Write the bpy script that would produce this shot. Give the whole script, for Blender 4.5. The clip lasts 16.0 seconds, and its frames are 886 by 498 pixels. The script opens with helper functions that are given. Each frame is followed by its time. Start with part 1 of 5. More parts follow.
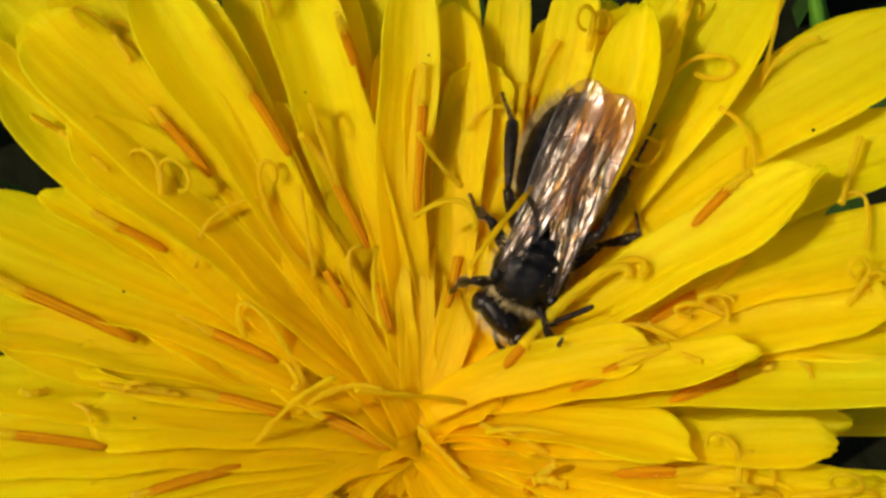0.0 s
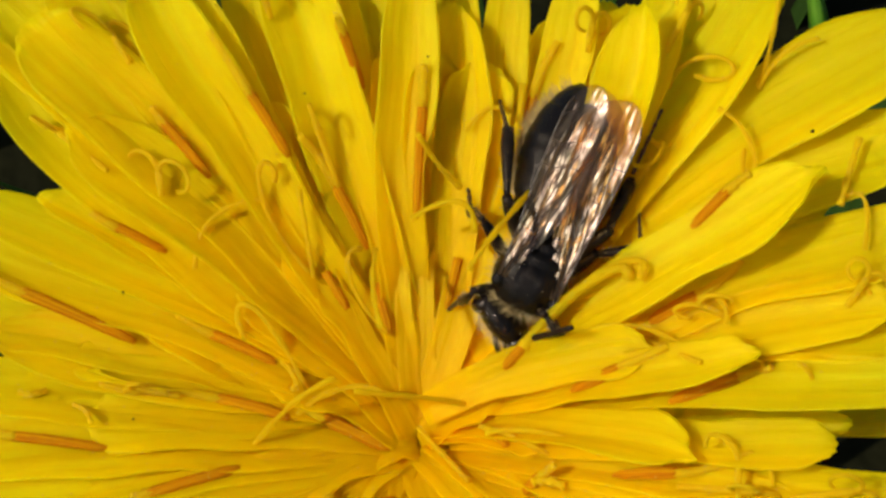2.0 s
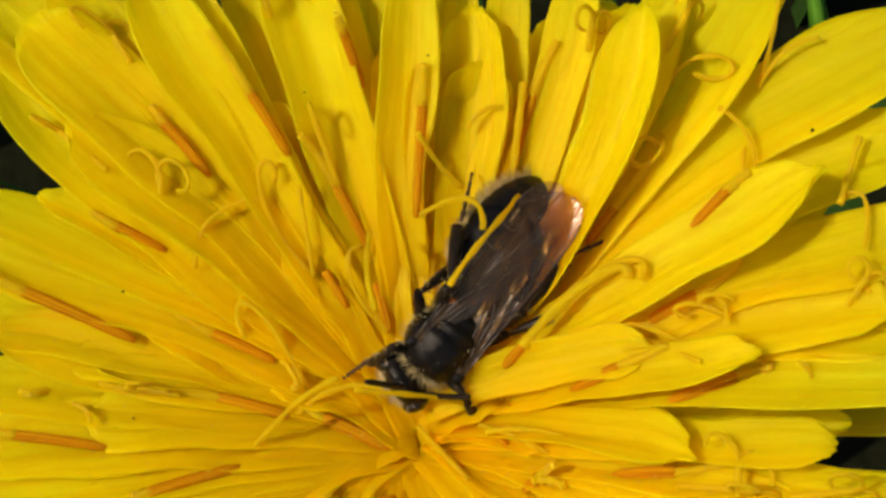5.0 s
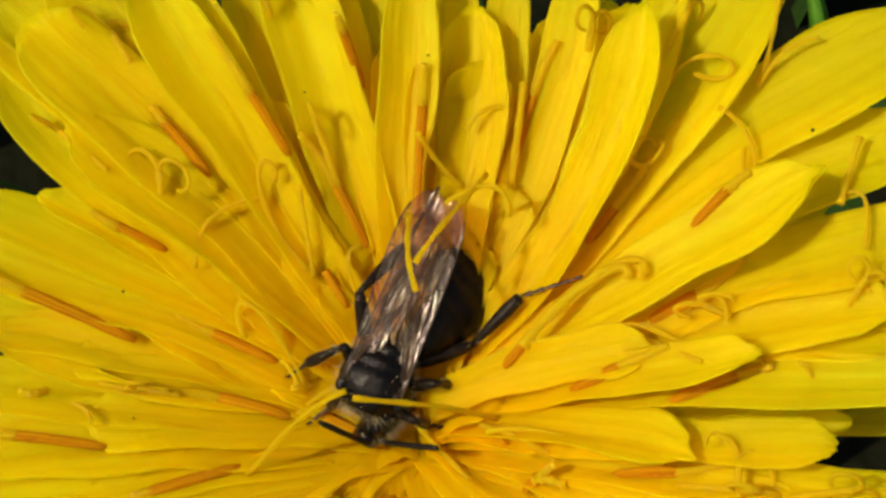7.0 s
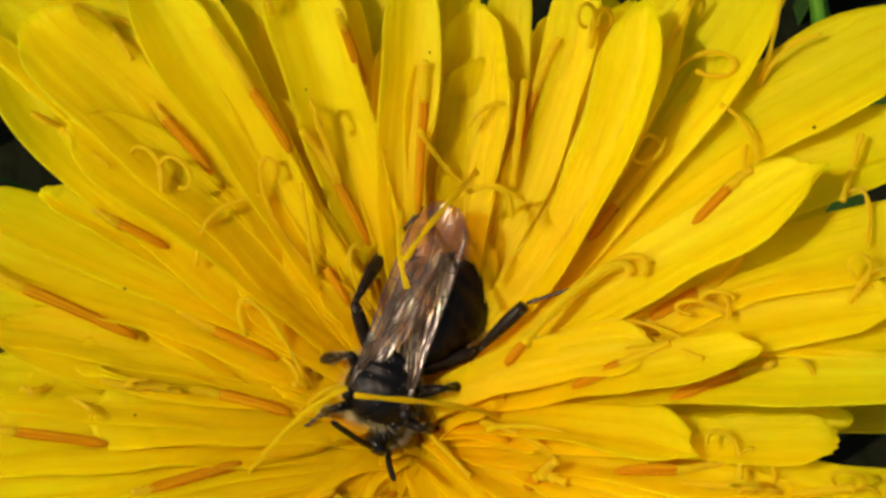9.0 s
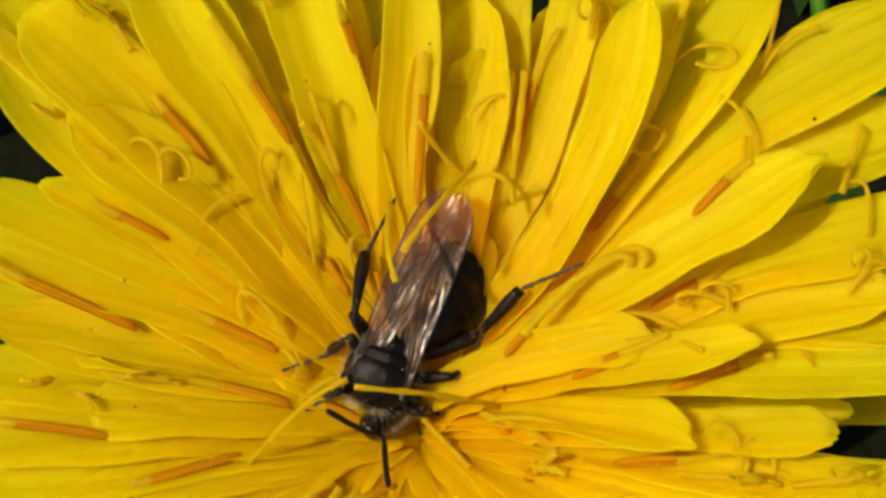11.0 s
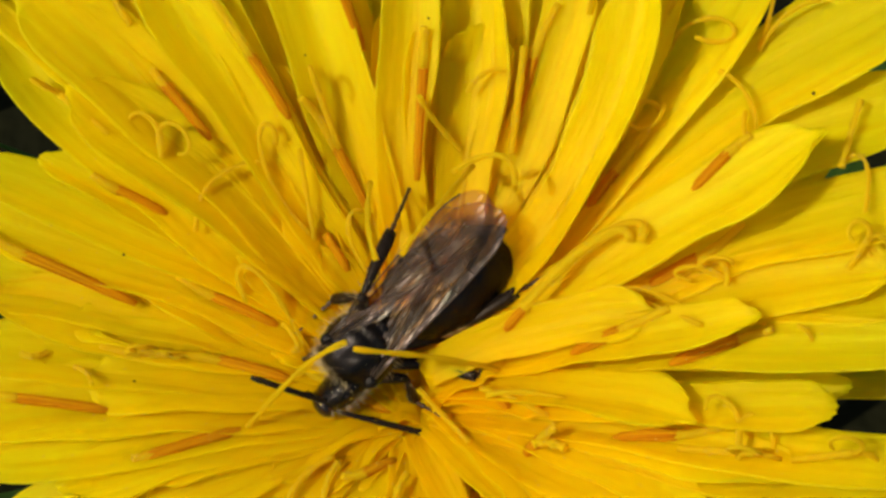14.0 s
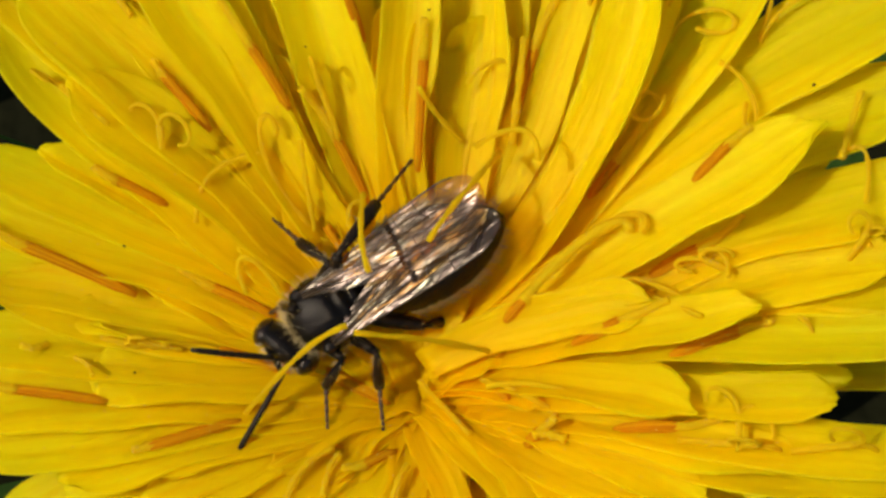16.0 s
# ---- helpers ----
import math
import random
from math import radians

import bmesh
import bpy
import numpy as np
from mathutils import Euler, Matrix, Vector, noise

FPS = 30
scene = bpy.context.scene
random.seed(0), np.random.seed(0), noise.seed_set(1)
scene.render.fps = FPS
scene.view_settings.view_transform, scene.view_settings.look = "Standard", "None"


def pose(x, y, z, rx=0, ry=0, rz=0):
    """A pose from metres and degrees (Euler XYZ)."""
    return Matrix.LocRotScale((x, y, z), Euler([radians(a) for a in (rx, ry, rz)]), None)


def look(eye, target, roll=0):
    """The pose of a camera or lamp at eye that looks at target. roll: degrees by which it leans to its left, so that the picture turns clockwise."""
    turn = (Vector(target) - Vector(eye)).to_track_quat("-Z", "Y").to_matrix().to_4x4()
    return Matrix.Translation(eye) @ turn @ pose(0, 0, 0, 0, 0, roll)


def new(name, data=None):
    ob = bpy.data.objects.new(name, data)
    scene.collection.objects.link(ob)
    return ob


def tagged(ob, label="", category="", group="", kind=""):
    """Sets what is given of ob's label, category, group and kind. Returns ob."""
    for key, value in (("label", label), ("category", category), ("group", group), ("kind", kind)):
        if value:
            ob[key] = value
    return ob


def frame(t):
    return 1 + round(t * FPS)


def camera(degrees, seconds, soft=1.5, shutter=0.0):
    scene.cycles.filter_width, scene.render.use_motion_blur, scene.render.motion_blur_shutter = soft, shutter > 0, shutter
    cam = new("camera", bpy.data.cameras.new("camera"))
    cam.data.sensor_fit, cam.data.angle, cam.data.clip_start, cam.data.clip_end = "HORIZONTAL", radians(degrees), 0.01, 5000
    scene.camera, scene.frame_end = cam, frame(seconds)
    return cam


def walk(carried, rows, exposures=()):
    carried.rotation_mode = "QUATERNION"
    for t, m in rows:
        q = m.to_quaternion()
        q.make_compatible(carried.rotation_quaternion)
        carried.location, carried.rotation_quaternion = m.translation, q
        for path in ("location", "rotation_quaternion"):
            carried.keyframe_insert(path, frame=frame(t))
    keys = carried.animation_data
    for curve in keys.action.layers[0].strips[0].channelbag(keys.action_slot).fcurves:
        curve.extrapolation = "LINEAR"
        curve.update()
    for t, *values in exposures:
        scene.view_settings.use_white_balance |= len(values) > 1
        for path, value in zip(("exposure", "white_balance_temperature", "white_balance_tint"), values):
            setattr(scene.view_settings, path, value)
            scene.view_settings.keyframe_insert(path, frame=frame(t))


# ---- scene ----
# camera: a hand-held close-up, it only tilts a little
MM = 0.001
EYE = Vector((0.80, -36.96, 61.67)) * MM
cam = camera(20.0, 16.0, soft=2.9)


def aim(t, right=0.0, down=0.0):
    """A row of the camera's way: hundredths of a degree by which it has turned from its first aim."""
    return t, Matrix.Translation(EYE) @ pose(0, 0, 0, 35 - down / 100, 0, 0) @ pose(0, 0, 0, 0, -right / 100, 0)


walk(cam, [aim(0, -1.3, 0.0), aim(0.5, -1.3, -0.9), aim(1, 0.3, 0.0), aim(1.5, 0.0, -3.2), aim(2, 0.4, -2.6), aim(2.5, -1.3, -3.9), aim(3, -1.7, -3.5), aim(3.5, 0.0, -3.4), aim(4, 2.2, 0.0), aim(4.2, 1.9, 0.0), aim(6.3, -0.4, -0.8), aim(6.5, -0.4, -0.8), aim(7, 0.0, 0.0), aim(7.5, 0.0, 0.0), aim(8, -1.9, 1.3), aim(8.5, -1.9, 4.1), aim(9, -3.5, 6.4), aim(9.2, -3.5, 7.7), aim(11.3, -3.2, 27.1), aim(11.5, -3.0, 27.4), aim(12, -3.2, 30.0), aim(12.15, -2.8, 38.7), aim(12.35, -1.3, 59.3), aim(12.5, -0.3, 66.4), aim(13, 0.0, 71.5), aim(13.5, 1.9, 75.4), aim(14, -1.3, 83.8), aim(14.5, -2.6, 87.6), aim(15, -1.3, 98.6), aim(15.5, -0.5, 101.8), aim(16, -2.1, 103.5)])


# daylight: spring sun from the front left, clear sky
world = bpy.data.worlds.new("sky")
scene.world = world
world.use_nodes = True
wn = world.node_tree
sky = wn.nodes.new("ShaderNodeTexSky")
sky.sky_type, sky.sun_disc = "NISHITA", False
SUN = Vector((-0.58, -0.34, 0.74)).normalized()
sky.sun_elevation = math.asin(SUN.z)
sky.sun_rotation = math.atan2(SUN.x, SUN.y)
wn.nodes["Background"].inputs["Strength"].default_value = 0.085
wn.links.new(sky.outputs[0], wn.nodes["Background"].inputs["Color"])
sun = new("sun", bpy.data.lights.new("sun", "SUN"))
sun.data.energy, sun.data.angle, sun.data.color = 2.85, radians(0.6), (1.0, 0.94, 0.82)
sun.matrix_world = look(SUN, (0, 0, 0))
scene.view_settings.exposure = 0.30


def material(name):
    m = bpy.data.materials.new(name)
    m.use_nodes = True
    nt = m.node_tree
    return m, nt, nt.nodes["Principled BSDF"], nt.nodes["Material Output"]


def node(nt, kind, **values):
    n = nt.nodes.new(kind)
    for key, value in values.items():
        if key in n.inputs:
            n.inputs[key].default_value = value
    return n


def coords(nt, scale, source="Object"):
    """Texture coordinates: Object or UV, stretched by scale."""
    tc = nt.nodes.new("ShaderNodeTexCoord")
    mp = nt.nodes.new("ShaderNodeMapping")
    mp.inputs["Scale"].default_value = scale
    nt.links.new(tc.outputs[source], mp.inputs["Vector"])
    return mp.outputs["Vector"]


def noise_tex(nt, vector, scale, detail=3.0, rough=0.55):
    n = node(nt, "ShaderNodeTexNoise", Scale=scale, Detail=detail, Roughness=rough)
    nt.links.new(vector, n.inputs["Vector"])
    return n.outputs["Fac"]


def ramp(nt, fac, stops):
    r = nt.nodes.new("ShaderNodeValToRGB")
    els = r.color_ramp.elements
    while len(els) < len(stops):
        els.new(0.5)
    for e, (p, c) in zip(els, stops):
        e.position, e.color = p, (*c, 1)
    nt.links.new(fac, r.inputs["Fac"])
    return r.outputs["Color"]


def mixed(nt, fac, a, b, mode="MIX"):
    m = nt.nodes.new("ShaderNodeMix")
    m.data_type, m.blend_type = "RGBA", mode
    for socket, value in ((m.inputs[0], fac), (m.inputs[6], a), (m.inputs[7], b)):
        if isinstance(value, bpy.types.NodeSocket):
            nt.links.new(value, socket)
        elif isinstance(value, tuple):
            socket.default_value = (*value, 1)
        else:
            socket.default_value = value
    return m.outputs[2]


def bumped(nt, height, distance, strength=1.0, below=None):
    b = node(nt, "ShaderNodeBump", Strength=strength, Distance=distance)
    nt.links.new(height, b.inputs["Height"])
    if below:
        nt.links.new(below, b.inputs["Normal"])
    return b.outputs["Normal"]


def thin_leaf(name, colours, through_colour, share, rough, grain=(3.0, 0.22), relief=0.02, spec=0.35, base_colour=None, bleed=0.0):
    """A thin living tissue: gloss and colour above, light shining through. UV is in millimetres, across and along."""
    m, nt, bsdf, out = material(name)
    uv = coords(nt, (grain[0], grain[1], 1), "UV")
    streak = noise_tex(nt, uv, 1.6, 4.0, 0.6)
    blot = noise_tex(nt, coords(nt, (1, 1, 1), "UV"), 0.35, 2.0)
    colour = ramp(nt, streak, [(0.3, colours[0]), (0.7, colours[1])])
    colour = mixed(nt, ramp(nt, blot, [(0.35, (0, 0, 0)), (0.75, (0.55, 0.55, 0.55))]), colour, colours[2])
    info = nt.nodes.new("ShaderNodeObjectInfo")
    if base_colour:
        sep = nt.nodes.new("ShaderNodeSeparateXYZ")
        nt.links.new(coords(nt, (1, 1, 1), "UV"), sep.inputs[0])
        near = nt.nodes.new("ShaderNodeMapRange")
        nt.links.new(sep.outputs["Y"], near.inputs["Value"])
        near.inputs["From Min"].default_value, near.inputs["From Max"].default_value = 0.5, 8.0
        near.inputs["To Min"].default_value, near.inputs["To Max"].default_value = 0.85, 0.0
        colour = mixed(nt, near.outputs[0], colour, base_colour)
    tone = ramp(nt, info.outputs["Random"], [(0.0, (0.985, 0.94, 0.9)), (1.0, (1.0, 1.0, 1.0))])
    colour = mixed(nt, 1.0, colour, tone, "MULTIPLY")
    fine = noise_tex(nt, coords(nt, (9, 0.9, 1), "UV"), 2.4, 4.0, 0.65)
    colour = mixed(nt, 1.0, colour, ramp(nt, fine, [(0.30, (0.98, 0.94, 0.9)), (0.60, (1.0, 1.0, 1.0))]), "MULTIPLY")
    nt.links.new(colour, bsdf.inputs["Base Color"])
    bsdf.inputs["Roughness"].default_value = rough
    if bleed:
        bsdf.subsurface_method = "BURLEY"
        bsdf.inputs["Subsurface Weight"].default_value = 1.0
        bsdf.inputs["Subsurface Radius"].default_value = (1.0, 0.7, 0.2)
        bsdf.inputs["Subsurface Scale"].default_value = bleed * MM
    bsdf.inputs["Specular IOR Level"].default_value = spec
    bsdf.inputs["Specular Tint"].default_value = (1.0, 0.85, 0.25, 1)
    normal = bumped(nt, streak, relief * MM * 2.2)
    normal = bumped(nt, fine, relief * MM * 1.5, 0.8, normal)
    nt.links.new(normal, bsdf.inputs["Normal"])
    tr = nt.nodes.new("ShaderNodeBsdfTranslucent")
    nt.links.new(mixed(nt, 1.0, colour, through_colour, "MULTIPLY"), tr.inputs["Color"])
    nt.links.new(normal, tr.inputs["Normal"])
    mx = nt.nodes.new("ShaderNodeMixShader")
    mx.inputs[0].default_value = share
    nt.links.new(bsdf.outputs[0], mx.inputs[1])
    nt.links.new(tr.outputs[0], mx.inputs[2])
    nt.links.new(mx.outputs[0], out.inputs["Surface"])
    return m


def solid(name, dark, light, rough, scale, relief, spec=0.5, coat=0.0, tint=(1.0, 1.0, 1.0)):
    """A solid surface with grain at two sizes. scale: grains a metre."""
    m, nt, bsdf, out = material(name)
    oc = coords(nt, (1, 1, 1))
    big = noise_tex(nt, oc, scale * 0.25, 3.0)
    small = noise_tex(nt, oc, scale, 4.0, 0.65)
    colour = ramp(nt, big, [(0.3, dark), (0.7, light)])
    colour = mixed(nt, 0.35, colour, ramp(nt, small, [(0.35, dark), (0.65, light)]))
    nt.links.new(colour, bsdf.inputs["Base Color"])
    bsdf.inputs["Specular IOR Level"].default_value = spec
    bsdf.inputs["Specular Tint"].default_value = (*tint, 1)
    bsdf.inputs["Coat Weight"].default_value = coat
    bsdf.inputs["Coat Roughness"].default_value = 0.10
    r = nt.nodes.new("ShaderNodeMapRange")
    nt.links.new(small, r.inputs["Value"])
    r.inputs["To Min"].default_value, r.inputs["To Max"].default_value = rough * 0.75, min(1, rough * 1.25)
    nt.links.new(r.outputs[0], bsdf.inputs["Roughness"])
    normal = bumped(nt, small, relief)
    nt.links.new(bumped(nt, big, relief * 2, 0.6, normal), bsdf.inputs["Normal"])
    return m


PETAL = thin_leaf("petal_yellow", ((0.96, 0.78, 0.0), (0.98, 0.925, 0.006), (0.97, 0.855, 0.0)), (1.0, 0.94, 0.3), 0.62, 0.42, (2.6, 0.10), relief=0.018, spec=0.38, base_colour=(0.98, 0.71, 0.0), bleed=0.7)
STYLE = thin_leaf("style_yellow", ((0.98, 0.70, 0.0), (0.99, 0.83, 0.02), (0.98, 0.76, 0.0)), (1.0, 0.97, 0.7), 0.6, 0.45, (8, 8), 0.03, bleed=0.3)
ANTHER = thin_leaf("anther_orange", ((0.62, 0.17, 0.002), (0.98, 0.62, 0.006), (0.92, 0.42, 0.002)), (1.0, 0.85, 0.4), 0.5, 0.6, (7, 0.12), 0.03, spec=0.15, bleed=0.15)
POLLEN = thin_leaf("pollen", ((0.9, 0.66, 0.05), (0.95, 0.78, 0.15), (0.93, 0.7, 0.1)), (1.0, 0.95, 0.7), 0.3, 0.6)
POLLEN_PALE = thin_leaf("pollen_pale", ((0.80, 0.68, 0.40), (0.90, 0.80, 0.55), (0.85, 0.72, 0.45)), (1.0, 0.95, 0.8), 0.3, 0.5)
BRACT = thin_leaf("bract_green", ((0.05, 0.10, 0.02), (0.10, 0.17, 0.03), (0.07, 0.12, 0.03)), (0.8, 1.0, 0.4), 0.2, 0.5)
# one grass in two colours: darkened for shade, brightened for sunlight
GRASS_SHADED = thin_leaf("grass_shaded", ((0.02, 0.05, 0.008), (0.042, 0.09, 0.014), (0.03, 0.062, 0.01)), (0.8, 1.0, 0.3), 0.25, 0.6, (1.2, 0.05), spec=0.08)
GRASS_LIT = thin_leaf("grass_sunlit", ((0.09, 0.26, 0.015), (0.14, 0.36, 0.02), (0.11, 0.30, 0.018)), (0.8, 1.0, 0.3), 0.35, 0.45, (1.2, 0.05))
STALK = solid("stalk", (0.10, 0.12, 0.03), (0.20, 0.13, 0.05), 0.5, 900, 0.0001)
# the near-black tone puts the shade over the ground into its colour
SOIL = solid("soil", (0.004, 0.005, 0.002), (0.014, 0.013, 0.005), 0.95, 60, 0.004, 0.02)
DEBRIS = solid("specks", (0.03, 0.015, 0.004), (0.08, 0.04, 0.01), 0.9, 20000, 0.00001, 0.08)
CHITIN = solid("chitin_black", (0.002, 0.0017, 0.0014), (0.007, 0.005, 0.0036), 0.15, 13000, 0.000022, 0.24, 0.0, tint=(1.0, 0.84, 0.68))
EYE_DARK = solid("eye_dark", (0.006, 0.004, 0.003), (0.016, 0.010, 0.007), 0.22, 60000, 0.000004, 0.4, 0.1, tint=(1.0, 0.8, 0.6))
LIMB = solid("limb_brown", (0.004, 0.003, 0.002), (0.020, 0.012, 0.007), 0.32, 20000, 0.000012, 0.22, tint=(1.0, 0.8, 0.6))
FOOT = solid("foot_brown", (0.03, 0.014, 0.005), (0.10, 0.05, 0.016), 0.4, 20000, 0.000008, 0.35)
HAIR = solid("hair_pale", (0.38, 0.25, 0.08), (0.64, 0.46, 0.18), 0.6, 9000, 0.000002)
HAIR_GOLD = solid("hair_gold", (0.40, 0.26, 0.07), (0.70, 0.50, 0.17), 0.5, 9000, 0.000002)
HAIR_WHITE = solid("hair_white", (0.40, 0.28, 0.12), (0.64, 0.50, 0.26), 0.6, 9000, 0.000002)


def wing_material():
    """A smoky clear membrane: brown in the light that goes through it, a crinkled glossy sheen above."""
    m, nt, bsdf, out = material("wing_membrane")
    oc = coords(nt, (1, 1, 1))
    n = noise_tex(nt, oc, 1100, 3.0)
    gl = nt.nodes.new("ShaderNodeBsdfPrincipled")
    hue = noise_tex(nt, coords(nt, (900, 2200, 900)), 1.0, 2.0)
    nt.links.new(ramp(nt, hue, [(0.32, (0.90, 0.84, 0.56)), (0.45, (1.0, 0.82, 0.62)), (0.58, (1.0, 0.72, 0.62)), (0.7, (0.96, 0.80, 0.54))]), gl.inputs["Base Color"])
    gl.inputs["Metallic"].default_value = 1.0
    gl.inputs["Roughness"].default_value = 0.27
    crease = noise_tex(nt, coords(nt, (260, 1500, 900)), 1.0, 2.0)
    pleat = noise_tex(nt, coords(nt, (1100, 4200, 900)), 1.0, 2.0)
    patch = noise_tex(nt, coords(nt, (420, 700, 900)), 1.0, 2.0)
    normal = bumped(nt, crease, 0.00022, 1.0)
    nt.links.new(bumped(nt, pleat, 0.00004, 1.0, normal), gl.inputs["Normal"])
    clear = node(nt, "ShaderNodeBsdfTransparent")
    nt.links.new(ramp(nt, n, [(0.3, (0.70, 0.52, 0.26)), (0.7, (0.87, 0.72, 0.42))]), clear.inputs["Color"])
    mx = nt.nodes.new("ShaderNodeMixShader")
    sheen = nt.nodes.new("ShaderNodeMapRange")
    nt.links.new(patch, sheen.inputs["Value"])
    sheen.inputs["From Min"].default_value, sheen.inputs["From Max"].default_value = 0.45, 0.70
    sheen.inputs["To Min"].default_value, sheen.inputs["To Max"].default_value = 0.03, 0.075
    nt.links.new(sheen.outputs[0], mx.inputs[0])
    haze = node(nt, "ShaderNodeBsdfDiffuse")
    nt.links.new(ramp(nt, n, [(0.3, (0.20, 0.12, 0.055)), (0.7, (0.36, 0.24, 0.12))]), haze.inputs["Color"])
    film = nt.nodes.new("ShaderNodeMixShader")
    film.inputs[0].default_value = 0.05
    nt.links.new(clear.outputs[0], film.inputs[1])
    nt.links.new(haze.outputs[0], film.inputs[2])
    nt.links.new(film.outputs[0], mx.inputs[1])
    nt.links.new(gl.outputs[0], mx.inputs[2])
    nt.links.new(mx.outputs[0], out.inputs["Surface"])
    return m


WING = wing_material()
VEIN = solid("wing_vein", (0.03, 0.016, 0.008), (0.08, 0.045, 0.02), 0.3, 9000, 0.000005)


def mesh_of(name, bm, mat, smooth=True):
    me = bpy.data.meshes.new(name)
    bm.to_mesh(me)
    bm.free()
    me.materials.append(mat)
    if smooth:
        me.polygons.foreach_set("use_smooth", [True] * len(me.polygons))
    return me


def part(name, bm, mat, parent, label="", at=None):
    ob = new(name, mesh_of(name, bm, mat))
    ob.parent = parent
    if at is not None:
        ob.matrix_basis = at
    return tagged(ob, label)


def grid(bm, rows, uvs=None, loop=False):
    """A sheet of quads through rows of points; loop closes each row to a ring."""
    vs = [[bm.verts.new(p) for p in row] for row in rows]
    layer = bm.loops.layers.uv.verify()
    n = len(rows[0])
    for i in range(len(rows) - 1):
        for j in range(n if loop else n - 1):
            k = (j + 1) % n
            f = bm.faces.new((vs[i][j], vs[i][k], vs[i + 1][k], vs[i + 1][j]))
            if uvs:
                k2 = j + 1
                for lp, (a, b) in zip(f.loops, ((i, j), (i, k2), (i + 1, k2), (i + 1, j))):
                    lp[layer].uv = uvs[a][b]
    return vs


def tube(bm, points, radii, sides=8, caps=True, rough=0.0):
    """A round tube along points, tapering by radii."""
    pts = [Vector(p) for p in points]
    rows, uvs, run = [], [], 0.0
    side = None
    for i, p in enumerate(pts):
        d = (pts[min(i + 1, len(pts) - 1)] - pts[max(i - 1, 0)]).normalized()
        if side is None:
            side = d.orthogonal().normalized()
        side = (side - d * side.dot(d)).normalized()
        up = d.cross(side)
        if i:
            run += (p - pts[i - 1]).length
        r = radii[i] if i < len(radii) else radii[-1]
        row = []
        for j in range(sides):
            a = 2 * math.pi * j / sides
            q = r * (1 + rough * noise.noise((p + side * math.cos(a) * r + up * math.sin(a) * r) * 9000))
            row.append(p + side * math.cos(a) * q + up * math.sin(a) * q)
        rows.append(row)
        uvs.append([(r * 2 * math.pi * j / sides / MM, run / MM) for j in range(sides + 1)])
    vs = grid(bm, rows, uvs, loop=True)
    if caps:
        bm.faces.new(list(reversed(vs[0])))
        bm.faces.new(vs[-1])


def bezier(points, n):
    """n + 1 points on the Bezier curve of any order."""
    pts = [Vector(p) for p in points]
    out = []
    for i in range(n + 1):
        t, level = i / n, pts
        while len(level) > 1:
            level = [a.lerp(b, t) for a, b in zip(level, level[1:])]
        out.append(level[0])
    return out


# ground and grass far below the flower, their colours darkened for its shade
GROUND_Z = -95 * MM


def make_ground():
    bm = bmesh.new()
    radii = [0.0, 0.1, 0.25, 0.6, 1.5, 5, 20, 100, 500, 2500]
    rows = []
    for r in radii:
        row = []
        for j in range(40):
            a = 2 * math.pi * j / 40
            p = Vector((r * math.cos(a), r * math.sin(a), GROUND_Z))
            p.z += 0.012 * noise.noise(p * 9) * (r > 0) * min(1, r * 5)
            row.append(p)
        rows.append(row)
    grid(bm, rows, loop=True)
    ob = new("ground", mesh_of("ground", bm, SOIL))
    tagged(ob, "soil under a meadow, its colour darkened to near black for shade", "ground", kind="structure")


def blade(bm, root, az, length, lean, width):
    side = Vector((-math.sin(az), math.cos(az), 0))
    rows, uvs, p = [], [], Vector(root)
    n = 7
    for i in range(n + 1):
        u = i / n
        e = radians(86) - lean * u
        w = width * 0.5 * (1 - u ** 2.2) + 0.00008
        fold = Vector((math.cos(az), math.sin(az), 0)) * w * 0.5
        rows.append([p - side * w + fold, p, p + side * w + fold])
        uvs.append([(-w / MM, u * length / MM), (0, u * length / MM), (w / MM, u * length / MM)])
        p = p + length / n * Vector((math.cos(e) * math.cos(az), math.cos(e) * math.sin(az), math.sin(e)))
    grid(bm, rows, uvs)


def make_grass():
    rng = random.Random(5)
    bm = bmesh.new()
    for i in range(900):
        r = 0.02 + 0.5 * rng.random() ** 1.4
        a = rng.uniform(0, 2 * math.pi)
        x, y = r * math.cos(a), r * math.sin(a)
        if abs(x) < 0.05 and -0.12 < y < 0.03:
            continue
        blade(bm, (x, y, GROUND_Z - 0.006), rng.uniform(0, 6.28), rng.uniform(0.03, 0.075), rng.uniform(0.2, 1.3), rng.uniform(0.002, 0.0042))
    ob = new("grass", mesh_of("grass", bm, GRASS_SHADED))
    tagged(ob, "meadow grass behind the flower, its green darkened for shade", "grass", kind="stuff")


make_ground()
make_grass()


def lone_blade(points, wide):
    """A grass blade that stands close behind the flower, rooted in the ground; its colour is brightened for sunlight.
    """
    a, b, c = [Vector(p) * MM for p in points]
    foot = Vector((a.x + 0.004, a.y + 0.002, GROUND_Z))
    pts = bezier((foot, a + (a - b) * 1.5, a, b, c, c + (c - b) * 0.8), 22)
    bm = bmesh.new()
    rows, uvs = [], []
    for i, p in enumerate(pts):
        w = wide * MM * (1 - 0.85 * max(0, i - 13) / 9)
        rows.append([p + Vector((-w, 0, 0)), p + Vector((0, -w * 0.5, 0)), p + Vector((w, 0, 0)), p + Vector((0, -w * 0.35, 0.00008))])
        uvs.append([(-1, i), (0, i), (1, i), (0, i), (-1, i)])
    grid(bm, rows, uvs, loop=True)
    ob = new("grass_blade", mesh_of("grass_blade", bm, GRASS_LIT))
    tagged(ob, "grass blade behind the flower, its green brightened for sunlight", "grass")


